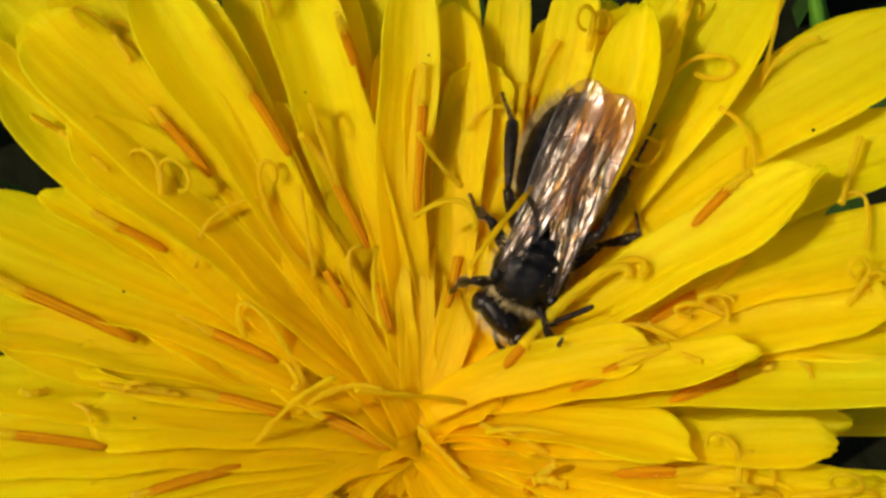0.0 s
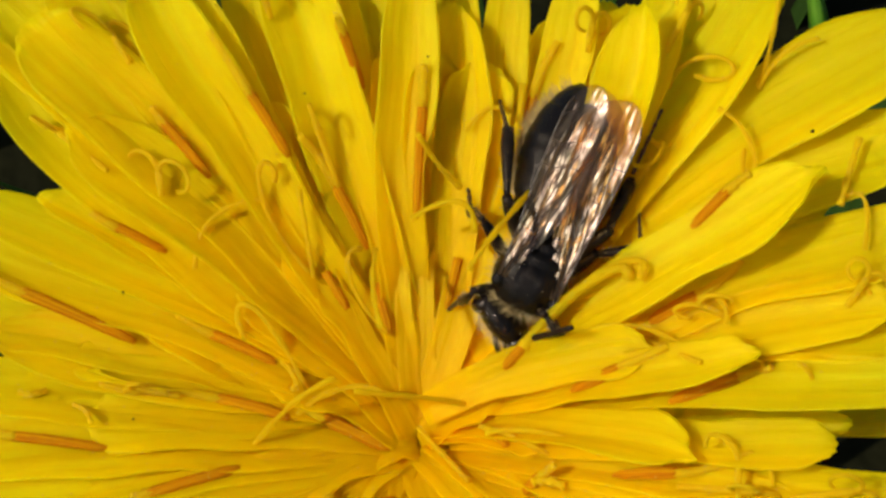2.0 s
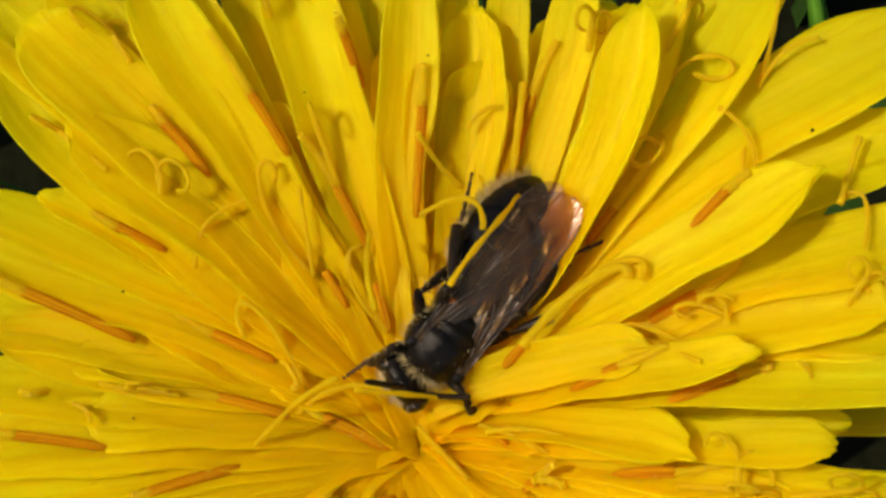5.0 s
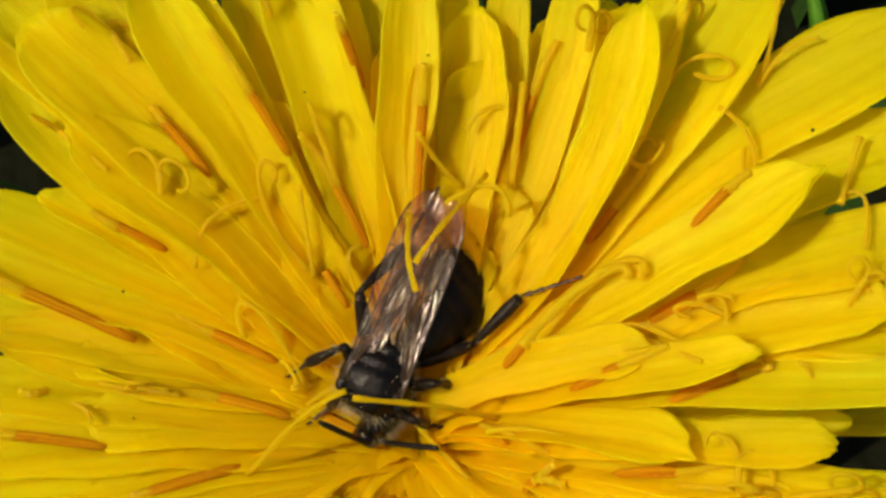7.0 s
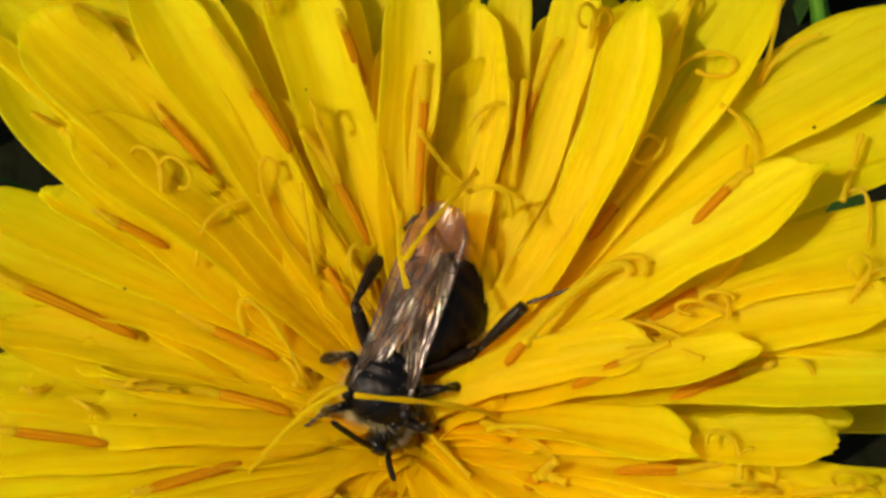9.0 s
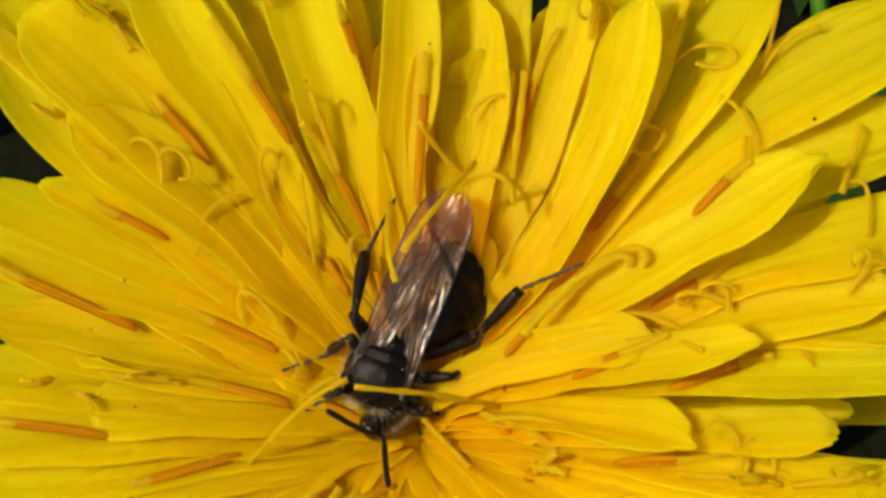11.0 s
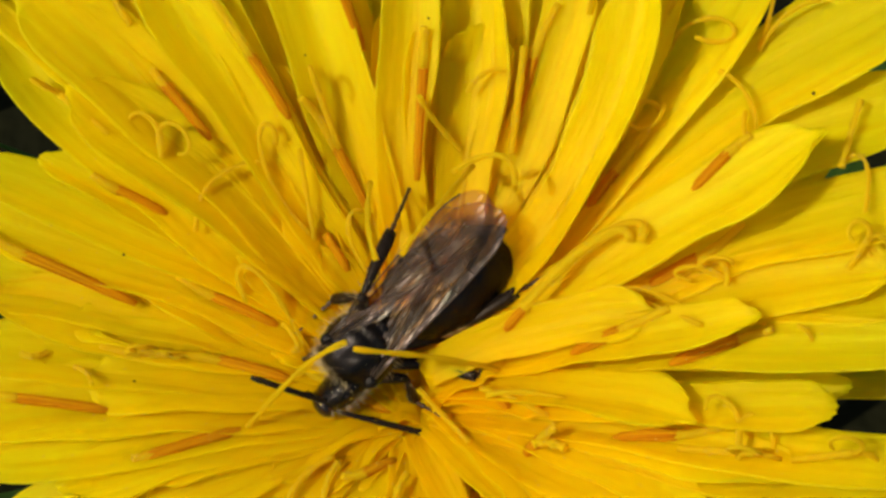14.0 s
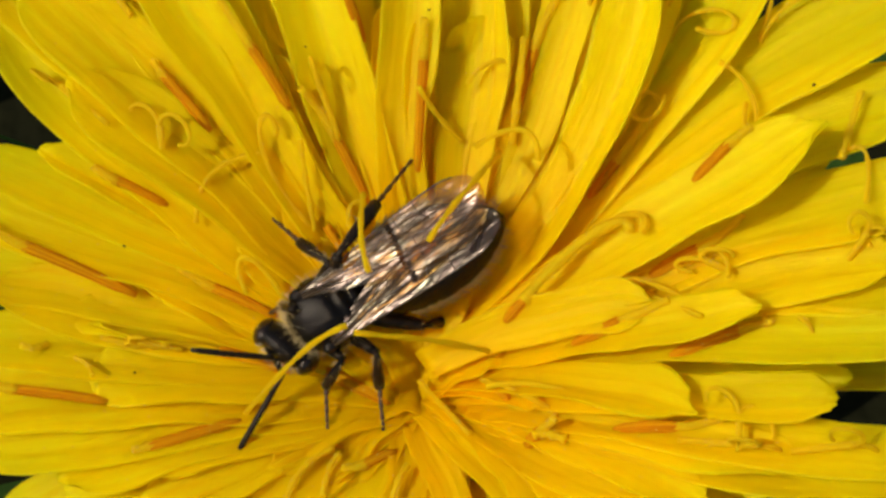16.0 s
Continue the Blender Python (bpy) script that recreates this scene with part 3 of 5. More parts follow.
floret((-0.04, 0.18, 0.23), (-2.18, 3.78, 3.29), 0.86, 0.3, via=(-1.35, 2.45, 2.35), root=0.7, cup=0.5, blunt=0.2)
floret((-0.10, 0.31, 0.33), (-3.72, 3.95, 3.83), 1.14, 0.3, via=(-2.14, 2.22, 2.40), root=0.7, cup=0.3, blunt=0.15)
floret((0.12, -0.23, 0.14), (0.06, 4.68, 3.63), 1.14, 0.3, via=(0.01, 2.66, 2.31), root=0.8, cup=0.3, blunt=0.15)
floret((0.03, -0.22, 0.11), (-0.71, 4.45, 3.67), 0.93, 0.3, via=(-0.55, 2.60, 2.41), root=0.8, cup=0.4, blunt=0.15)
floret((0.25, -0.27, 0.20), (2.02, 4.17, 3.51), 1.20, 0.3, via=(1.30, 2.39, 2.29), root=0.8, cup=0.3, blunt=0.15)
floret((0.42, -0.49, 0.26), (3.51, -2.20, 2.38), 0.86, 0.3, via=(2.30, -1.41, 1.81), root=0.7, cup=0.4, blunt=0.2)
floret((-0.13, -0.27, 0.11), (-4.99, 2.60, 2.99), 1.44, 0.3, via=(-2.46, 1.26, 1.69), root=0.75, cup=0.25, blunt=0.2)
floret((-0.07, -0.65, 0.12), (-4.06, 0.52, 1.22), 1.20, 0.3, via=(-1.99, 0.18, 0.79), root=0.8, cup=0.25, blunt=0.25)
floret((-0.03, -0.40, 0.11), (-2.77, 2.90, 3.10), 1.03, 0.3, via=(-1.26, 1.35, 1.69), root=0.85, cup=0.3, blunt=0.15)
floret((0.10, -0.80, 0.15), (-1.49, -1.47, 0.20), 1.03, 0.3, via=(-0.70, -0.99, 0.32), root=0.9, cup=0.2, blunt=0.3)
floret((0.18, -0.62, 0.16), (2.63, 0.00, 2.04), 1.31, 0.3, via=(1.37, -0.24, 1.29), root=0.85, cup=0.3, blunt=0.2)
floret((0.23, -0.20, 1.22), (6.64, -0.39, 4.70), 1.45, 0.4, via=(2.69, 0.12, 2.68), root=0.6, cup=0.45, blunt=0.05, roll=34)

# anther tubes between the florets
anther((-7.87, 1.58, 2.13), (-10.99, 2.48, 3.30), 0.34, 1.2)
anther((-3.92, 1.35, 1.32), (-5.76, 1.99, 1.88), 0.35, 1.0)
anther((-3.52, -0.28, 1.08), (-5.54, 0.16, 1.40), 0.35, 1.6)
anther((-0.70, -0.92, 0.36), (-2.58, -0.18, 0.83), 0.37, 0.9)
anther((-8.54, -1.39, 1.25), (-11.22, -1.06, 1.38), 0.3, 1.0)
anther((-4.84, -1.82, 0.93), (-7.35, -2.67, 0.97), 0.32, 0.6)
anther((-6.96, 3.45, 3.84), (-8.42, 3.85, 4.57), 0.29, 0.6)
anther((-5.75, 5.27, 4.93), (-7.08, 6.51, 5.86), 0.3, 0.4)
anther((-3.51, 5.57, 5.51), (-4.62, 6.88, 6.78), 0.3, 1.6)
anther((-1.35, 3.98, 3.22), (-2.30, 5.37, 4.59), 0.3, 1.7)
anther((0.05, 4.42, 4.13), (0.23, 6.90, 6.31), 0.29, 1.0)
anther((-1.47, 7.54, 6.09), (-2.02, 8.21, 7.89), 0.29, 0.5)
anther((2.74, 5.68, 4.57), (3.38, 7.56, 5.81), 0.3, 1.3)
anther((4.32, -0.74, 3.19), (5.61, -0.54, 4.08), 0.35, 1.3)
anther((6.89, -1.59, 3.98), (8.71, -1.23, 4.72), 0.37, 1.2)
anther((5.37, -3.22, 2.86), (7.04, -3.53, 3.59), 0.35, 1.4)
anther((6.47, 0.97, 4.07), (7.76, 1.37, 4.75), 0.35, 1.6)
anther((7.57, 2.67, 6.11), (8.53, 3.34, 6.94), 0.3, 0.6)
anther((4.87, 3.66, 3.91), (5.68, 4.43, 4.65), 0.3, 1.6)
anther((3.05, -3.01, 1.64), (3.42, -2.91, 2.24), 0.35, 0.8)
anther((0.90, 2.46, 2.47), (1.25, 3.71, 3.19), 0.29, 0)
anther((-0.70, 1.76, 2.24), (-1.10, 3.06, 2.87), 0.27, 0)
anther((-1.89, 2.35, 2.64), (-2.53, 3.17, 3.28), 0.25, 0)
anther((-0.52, -2.49, 0.39), (-1.45, -3.02, 0.54), 0.3, 0.5)
anther((-6.87, 0.17, 1.62), (-7.83, 0.25, 1.65), 0.25, 0.9)
anther((2.60, -1.81, 2.02), (2.14, -1.31, 1.95), 0.25, 0)

# styles with curled stigma lobes
style((-2.14, 5.20, 4.56), (-2.79, 6.40, 6.07), spread=0.45, turn=120)
style((8.52, 0.42, 5.12), (7.85, 0.69, 5.23), spread=0.4, turn=60, curl=240)
style((7.64, -1.18, 5.36), (6.35, 0.27, 4.18), spread=0.35, turn=-40)
# the next style is added to stand in for a forked shadow on the floret
style((8.45, -4.85, 4.62), (8.50, -4.05, 4.95), spread=0.56, turn=8, curl=195)
style((7.00, -4.04, 3.77), (8.84, -4.80, 4.85), spread=0.4, turn=30)
style((9.78, -5.02, 4.90), (11.26, -5.28, 5.71), spread=0.45, turn=30)
style((-8.51, 4.84, 5.82), (-9.92, 6.00, 6.03), spread=0.42, turn=70, curl=250)
style((-7.04, 4.38, 5.27), (-7.11, 4.93, 5.61), spread=0.5, turn=0, curl=270)
style((-8.00, 7.88, 6.81), (-8.57, 8.69, 7.15), spread=0.65, turn=60, curl=230)
style((-6.54, 0.04, 1.69), (-7.75, 0.10, 1.99), spread=0.3, turn=40)
style((11.47, -0.15, 6.53), (11.93, 0.26, 7.24), spread=0.35, turn=20)
style((4.89, 8.38, 6.70), (5.02, 8.86, 7.41), spread=0.4, turn=60)
style((7.07, 8.02, 7.13), (7.63, 8.68, 8.14), spread=0.4, turn=60, curl=200)
style((-4.02, 8.81, 7.67), (-4.22, 9.06, 8.43), spread=0.35, turn=10, curl=200)
bristle(((1.30, 5.41, 4.26), (0.58, 5.59, 5.09), (0.10, 5.95, 6.06)))
bristle(((1.52, -2.39, 1.19), (0.89, -1.66, 1.16), (0.10, -0.46, 0.83)))
bristle(((3.90, -2.32, 2.23), (2.89, -2.02, 3.00), (1.83, -1.03, 1.87)))
bristle(((4.98, -2.79, 3.39), (3.51, -1.57, 2.99), (1.98, -1.50, 2.27)))
bristle(((-0.69, 0.15, 1.52), (-1.49, 0.69, 1.80), (-2.76, 0.35, 1.50), (-3.40, -0.21, 0.88)))
bristle(((9.62, 6.99, 6.90), (9.91, 7.42, 7.94), (10.16, 9.01, 8.74)), 0.16)
bristle(((9.62, 6.91, 6.87), (10.10, 7.55, 8.08), (11.19, 7.57, 8.25)), 0.15)
bristle(((-2.94, 3.05, 3.47), (-4.19, 3.92, 4.16), (-5.19, 5.49, 6.30), (-3.69, 5.44, 6.06), (-3.90, 4.80, 5.33)), 0.17)
bristle(((-6.14, 2.98, 3.71), (-6.12, 3.83, 4.96), (-5.34, 4.60, 4.58), (-4.32, 4.49, 4.95)), 0.16)
bristle(((6.86, 5.66, 5.73), (6.58, 6.13, 6.36), (5.30, 5.25, 6.50), (5.75, 4.79, 5.28), (6.82, 4.63, 5.88), (6.93, 5.62, 6.14)), 0.15)
bristle(((8.42, 6.15, 6.94), (9.37, 5.73, 6.89), (9.90, 3.48, 6.92), (8.68, 3.13, 6.48), (9.09, 4.90, 6.72)), 0.15)
bristle(((11.48, 2.76, 7.09), (11.83, 3.87, 7.18), (12.13, 4.71, 7.48)), 0.22)
bristle(((11.69, 3.14, 6.95), (12.39, 3.21, 7.55), (11.98, 1.23, 7.16)), 0.15)
bristle(((3.28, 1.44, 2.97), (4.19, 1.77, 4.21), (5.21, 2.79, 4.32), (6.75, 2.37, 5.93), (6.16, 1.54, 5.29)), 0.26)
bristle(((7.15, 7.27, 6.42), (7.39, 7.99, 7.58), (9.48, 7.64, 8.17), (9.36, 6.44, 7.04), (7.82, 7.26, 7.03)), 0.15)
bristle(((9.30, -1.14, 5.33), (9.73, -1.86, 3.88), (10.99, -2.05, 3.98), (10.73, -1.90, 6.16), (10.11, -1.54, 5.89)), 0.15)
bristle(((-3.01, 0.54, 1.19), (-3.54, 0.83, 2.77), (-4.55, 2.69, 3.96), (-5.45, 2.23, 3.50), (-4.71, 1.32, 2.63)), 0.18)
bristle(((-3.74, 1.33, 1.44), (-3.45, 0.95, 1.68), (-3.07, 0.22, 1.56), (-3.47, 0.33, 1.67)), 0.18)
bristle(((2.73, 5.22, 4.38), (2.90, 6.22, 5.62), (3.08, 7.65, 6.15)), 0.26)
bristle(((2.73, 6.98, 5.75), (2.02, 7.16, 6.13), (1.46, 6.51, 5.47)), 0.15)
bristle(((5.47, 0.63, 3.56), (5.37, 0.71, 4.68), (6.20, 0.85, 4.45), (6.92, -0.05, 4.68), (8.07, -0.77, 5.08)), 0.16)
bristle(((7.19, 0.84, 4.50), (8.62, 1.38, 5.60), (8.40, 0.07, 5.35)), 0.15)
bristle(((-2.83, 2.94, 3.35), (-3.00, 3.64, 4.27), (-3.22, 4.63, 5.36)), 0.16)
bristle(((-0.62, 1.80, 2.19), (-1.49, 1.96, 2.79), (-2.14, 3.06, 3.72), (-1.98, 3.57, 4.10), (-1.50, 3.62, 3.75)), 0.16)
bristle(((-8.12, 0.19, 1.76), (-7.68, 0.34, 2.07), (-6.89, 0.04, 1.94)), 0.2)
bristle(((-9.53, -0.16, 1.58), (-9.08, -0.44, 1.83), (-8.94, -1.00, 1.99)), 0.15)
bristle(((-3.58, -4.35, 0.61), (-3.34, -3.20, 0.94), (-2.25, -2.64, 0.88)), 0.2)
bristle(((-2.51, -4.03, 0.65), (-2.48, -3.31, 0.81), (-2.10, -2.77, 0.79)), 0.2)
bristle(((-0.65, -4.61, 0.42), (-0.59, -3.74, 0.93), (-0.20, -3.14, 0.79)), 0.22)
bristle(((4.09, -3.31, 2.49), (3.52, -2.95, 2.39), (3.21, -3.09, 2.32)), 0.3)
bristle(((-10.36, 0.30, 1.58), (-10.67, -0.15, 1.95), (-11.02, 0.06, 1.92)), 0.2)
anther((2.49, 0.20, 2.91), (3.22, 0.68, 3.65), 0.3, 0)
bristle(((2.99, 0.46, 3.56), (3.61, 1.11, 4.07), (4.61, 1.91, 4.79), (5.98, 2.35, 5.56), (5.87, 1.80, 4.94)), 0.36)
hook_style = bristle(((0.89, 3.84, 5.62), (1.51, 3.86, 6.37), (2.66, 4.12, 6.79), (2.59, 3.17, 5.88)), loose=True)
crossing_style = bristle(((-0.12, 3.46, 5.60), (-0.20, 1.91, 6.46), (-0.17, 1.18, 6.44), (0.09, 0.60, 6.04)), loose=True)
slanting_style = bristle(((2.00, 3.85, 4.53), (1.50, 1.67, 6.54), (0.59, 0.64, 6.43), (0.06, -0.10, 5.91)), loose=True)
front_style = bristle(((2.47, -0.67, 1.49), (0.74, -1.29, 3.49), (-0.48, -1.64, 3.98), (-1.61, -1.62, 4.24)), loose=True)
bent_style = bristle(((-4.79, -1.97, 0.45), (-3.55, -2.02, 2.98), (-2.82, -1.74, 4.15), (-1.80, -1.47, 4.34)), loose=True)
speck((-8.15, 2.39, 3.40), 0.036)
speck((-7.86, -0.53, 1.39), 0.030)
speck((10.89, 5.02, 7.37), 0.048)
speck((-3.10, 7.29, 6.18), 0.027)
speck((0.38, 7.95, 7.01), 0.030)
pollen()


# the bee: x forward, y to its left, z up, origin in the thorax, millimetres
BM = 1.06 * MM  # the bee is a little over eight millimetres long
bee = tagged(new("bee"), "small black solitary bee with smoky folded wings and pale hair", "bee")


def lathe(profile, squash, n=28, bumps=None):
    """A body along x from (x, radius, z) stations; squash: height to width."""
    bm = bmesh.new()
    rows = []
    for x, r, zc in profile:
        row = []
        for j in range(n):
            a = 2 * math.pi * j / n
            p = Vector((x, r * math.cos(a), zc + r * squash * math.sin(a)))
            if bumps:
                p = bumps(p, a)
            row.append(p * BM)
        rows.append(row)
    grid(bm, rows, loop=True)
    return bm


def round_profile(x0, x1, r, n=14, zc=0.0, power=0.5):
    return [(x0 + (x1 - x0) * i / n, max(0.01, r * max(0.0, 1 - (2 * i / n - 1) ** 2) ** power), zc) for i in range(n + 1)]


def lump(centre, size, n=14):
    bm = bmesh.new()
    bmesh.ops.create_uvsphere(bm, u_segments=n * 2, v_segments=n, radius=1)
    bmesh.ops.transform(bm, matrix=Matrix.Translation(Vector(centre) * BM) @ Matrix.Diagonal((*[s * BM for s in size], 1)), verts=bm.verts)
    return bm


def hairs(spots, length, lean, rng, wide=0.006):
    """Fine tapered hairs on (point, normal) spots."""
    bm = bmesh.new()
    for p, n in spots:
        n = (n + lean + Vector((rng.uniform(-1, 1), rng.uniform(-1, 1), rng.uniform(-1, 1))) * 0.55).normalized()
        s = n.orthogonal().normalized() * wide
        c = n.cross(s)
        l = length * rng.uniform(0.6, 1.2)
        ring = [bm.verts.new((p + q) * BM) for q in (s, c - s * 0.5, -c - s * 0.5)]
        tip = bm.verts.new((p + n * l) * BM)
        for a in range(3):
            bm.faces.new((ring[a], ring[(a + 1) % 3], tip))
    return bm


def thorax_bumps(p, a):
    top = max(0, math.sin(a))
    p.z -= 0.18 * top * math.exp(-((p.x + 0.36) / 0.07) ** 2)
    p.z -= 0.22 * top * math.exp(-((p.x + 0.74) / 0.09) ** 2)
    p.z -= 0.06 * top * math.exp(-(abs(p.y) - 0.52) ** 2 / 0.006) * (p.x > -0.3)
    p.z -= 0.05 * top * math.exp(-(p.y / 0.05) ** 2) * (p.x > -0.2)
    p.y *= 1 + 0.10 * math.exp(-((p.x - 0.15) / 0.45) ** 2)
    return p


def tergites(p, a):
    for x in ABD_EDGES:
        p.yz *= 1 - 0.045 * math.exp(-((p.x - x) / 0.07) ** 2)
    return p


ABD_EDGES = (-0.95, -1.7, -2.4, -3.05, -3.6)
rng = random.Random(3)
thorax = part("thorax", lathe(round_profile(-1.1, 1.1, 0.94, 22, 0, 0.42), 0.86, 36, thorax_bumps), CHITIN, bee, "shiny black thorax")
spots = []
for i in range(1500):
    a, x = rng.uniform(-0.5, math.pi + 0.5), rng.choice((rng.uniform(0.75, 1.05), rng.uniform(-1.05, 1.05)))
    if 0.35 < a < math.pi - 0.35 and (x < 0.85 or rng.random() < 0.6):
        continue
    r = 0.94 * (1 - (x / 1.1) ** 2) ** 0.42
    n = Vector((0.4 * x, math.cos(a), math.sin(a)))
    spots.append((Vector((x, r * math.cos(a), 0.86 * r * math.sin(a))), n))
part("hair_collar", hairs(spots, 0.33, Vector((0.1, 0, 0)), rng), HAIR, thorax, "golden buff hair")
for s in (1, -1):
    part("tegula", lump((0.38, s * 0.80, 0.46), (0.22, 0.17, 0.13), 8), CHITIN, thorax)

abd_prof = [(0.0, 0.18, 0), (-0.12, 0.45, 0), (-0.35, 0.78, 0.02), (-0.7, 0.98, 0.04), (-1.1, 1.07, 0.04), (-1.6, 1.12, 0.02), (-2.1, 1.12, 0), (-2.6, 1.06, -0.03),
            (-3.1, 0.92, -0.08), (-3.5, 0.74, -0.13), (-3.85, 0.52, -0.19), (-4.1, 0.30, -0.24), (-4.25, 0.05, -0.27)]
abd_prof = [(x, r * 1.12, z) for x, r, z in abd_prof]
fine_prof = []
for (x0, r0, z0), (x1, r1, z1) in zip(abd_prof, abd_prof[1:]):
    for i in range(4):
        u = i / 4
        fine_prof.append((x0 + (x1 - x0) * u, r0 + (r1 - r0) * u, z0 + (z1 - z0) * u))
fine_prof.append(abd_prof[-1])
ABD_AT = (-1.02, 0, -0.26)
abdomen = part("abdomen", lathe(fine_prof, 0.64, 36, tergites), CHITIN, bee, "glossy black banded abdomen")
spots = []
for i in range(3000):
    x, a = rng.uniform(-4.15, -0.9), rng.uniform(-0.6, math.pi + 0.6)
    if 0.25 < a < math.pi - 0.25 or (x < -3.6 and rng.random() < 0.6):
        continue
    r = np.interp(-x, [-q[0] for q in abd_prof], [q[1] for q in abd_prof])
    zc = np.interp(-x, [-q[0] for q in abd_prof], [q[2] for q in abd_prof])
    spots.append((Vector((x, r * math.cos(a), zc + 0.64 * r * math.sin(a))), Vector((-0.5, math.cos(a), math.sin(a)))))
part("hair_fringe", hairs(spots, 0.36, Vector((-0.7, 0, 0)), rng, 0.012), HAIR_GOLD, abdomen, "short pale hair fringe")

HEAD_AT = (1.00, 0, -0.12)


def neck(t):
    """Where the head hangs: it is drawn in while the bee feeds."""
    return Vector((0.72, 0.12, -0.34)) if 6.9 < t < 13.8 else Vector(HEAD_AT)


head = part("head", lump((0.42, 0, -0.08), (0.46, 0.92, 0.76), 16), CHITIN, bee, "broad black head")
for s in (1, -1):
    part("compound_eye", lump((0.48, s * 0.66, -0.06), (0.40, 0.30, 0.58), 14), EYE_DARK, head, "dark glossy eye")
for y, x in ((0, 0.50), (0.16, 0.38), (-0.16, 0.38)):
    part("ocellus", lump((x, y, 0.70), (0.06, 0.06, 0.05), 6), EYE_DARK, head)
spots = []
for i in range(230):
    a, b = rng.uniform(-1.0, 1.0), rng.uniform(-0.9, 0.9)
    n = Vector((math.cos(a) * math.cos(b), math.sin(a), math.sin(b)))
    spots.append((Vector((0.42 + 0.50 * n.x, 0.70 * n.y, -0.08 + 0.76 * n.z)), n))
part("face_hair", hairs(spots, 0.28, Vector((0.3, 0, -0.1)), rng), HAIR_WHITE, head, "whitish face hair")
part("mandibles", lump((0.72, 0, -0.75), (0.25, 0.38, 0.2), 8), LIMB, head)


def wing(name, length, width, sign):
    """A membrane wing along -x from its root, with raised veins and soft creases."""
    bm = bmesh.new()
    rows = []
    n = 40
    for i in range(n + 1):
        u = i / 25 if i < 21 else 0.8 + 0.2 * math.sin(math.pi / 2 * (i - 20) / 20)
        chord = width * np.interp(u, (0, 0.08, 0.3, 0.55, 0.78), (0.12, 0.22, 0.55, 0.88, 1.0))
        if u > 0.78:
            chord *= math.sqrt(max(0.0, 1 - ((u - 0.78) / 0.22) ** 2.2))
        f = chord * (0.22 + 0.12 * u)
        g = chord - f
        y0, y1 = f, -g
        row = []
        for j in range(11):
            v = j / 10
            y = y0 + (y1 - y0) * v
            z = 0.04 * math.sin(9 * v + 2 * u) * u + 0.05 * noise.noise(Vector((u * 6, v * 3, sign))) - 0.12 * v * v * u
            row.append(Vector((-u * length, sign * y, z)) * BM)
        rows.append(row)
    grid(bm, rows)
    ob = part(name, bm, WING, bee, "translucent smoky brown wing with iridescent sheen")
    vm = bmesh.new()
    tube(vm, [rows[i][0] for i in range(0, 30, 3)], [0.03 * BM, 0.028 * BM, 0.02 * BM], 6)
    for cells in (((0, 0), (6, 0), (12, 0), (17, 0), (21, 2)), ((0, 5), (6, 4), (12, 3), (17, 2)), ((0, 8), (7, 7), (13, 7), (18, 8)), ((6, 4), (8, 5), (9, 7)), ((12, 0), (12, 2), (13, 5), (13, 7)),
                  ((15, 0), (15, 2), (16, 4)), ((9, 4), (15, 5), (19, 4))):
        tube(vm, [rows[round(i * 1.15)][j] + Vector((0, 0, 0.012 * BM)) for i, j in cells], [0.017 * BM, 0.013 * BM, 0.009 * BM], 6)
    part("wing_vein", vm, VEIN, ob, "dark brown veins")
    return ob


fore = {s: wing("forewing", 5.50, 1.72, s) for s in (1, -1)}
hind = {s: wing("hindwing", 3.9, 1.1, s) for s in (1, -1)}


def limb(name, length, thick, mat, hairy, parent=bee, shape=(0.7, 1.0, 0.9, 0.6)):
    """A leg joint along x, swollen along its length, with short bristles."""
    bm = bmesh.new()
    n = 9
    radii = [thick * 0.5 * np.interp(i / n, (0, 0.35, 0.75, 1), shape) * BM for i in range(n + 1)]
    tube(bm, [Vector((length * i / n, 0, 0.04 * length * math.sin(math.pi * i / n))) * BM for i in range(n + 1)], radii, 9)
    ob = part(name, bm, mat, parent)
    if hairy:
        pts = []
        for i in range(hairy):
            a, u = rng.uniform(0, 6.28), rng.uniform(0.1, 1)
            nrm = Vector((0.3, math.cos(a), math.sin(a)))
            pts.append((Vector((length * u, 0, 0)) + Vector((0, math.cos(a), math.sin(a))) * thick * 0.35, nrm))
        part("bristles", hairs(pts, 0.20, Vector((0.5, 0, 0)), rng, 0.012), HAIR, ob)
    return ob


def tarsus(length, thick):
    bm = bmesh.new()
    pts, radii = [], []
    for i in range(5):
        a, b = i / 5, (i + 0.85) / 5
        for u, r in ((a, 0.6), (b, 1.0), (b + 0.02, 0.5)):
            pts.append(Vector((length * u, 0, -0.06 * length * u * u)) * BM)
            radii.append(thick * 0.5 * r * (1 - 0.35 * u) * BM)
    tube(bm, pts, radii, 7)
    return part("tarsus", bm, FOOT, bee, "thin reddish brown foot")


LEGS = {}
for which, hip, lf, lt, ls, th in (("fore", (0.62, 0.45, -0.62), 1.35, 1.15, 1.2, 0.34), ("mid", (0.0, 0.62, -0.70), 1.5, 1.35, 1.5, 0.36), ("hind", (-0.62, 0.62, -0.62), 1.7, 1.9, 1.9, 0.42)):
    for s in (1, -1):
        LEGS[which, s] = (Vector((hip[0], s * hip[1], hip[2])), lf, lt, ls, limb("femur", lf, th, LIMB, 14), limb("tibia", lt, th * 0.85, LIMB, 40, shape=(0.45, 0.8, 1.1, 0.9)), tarsus(ls, 0.16))


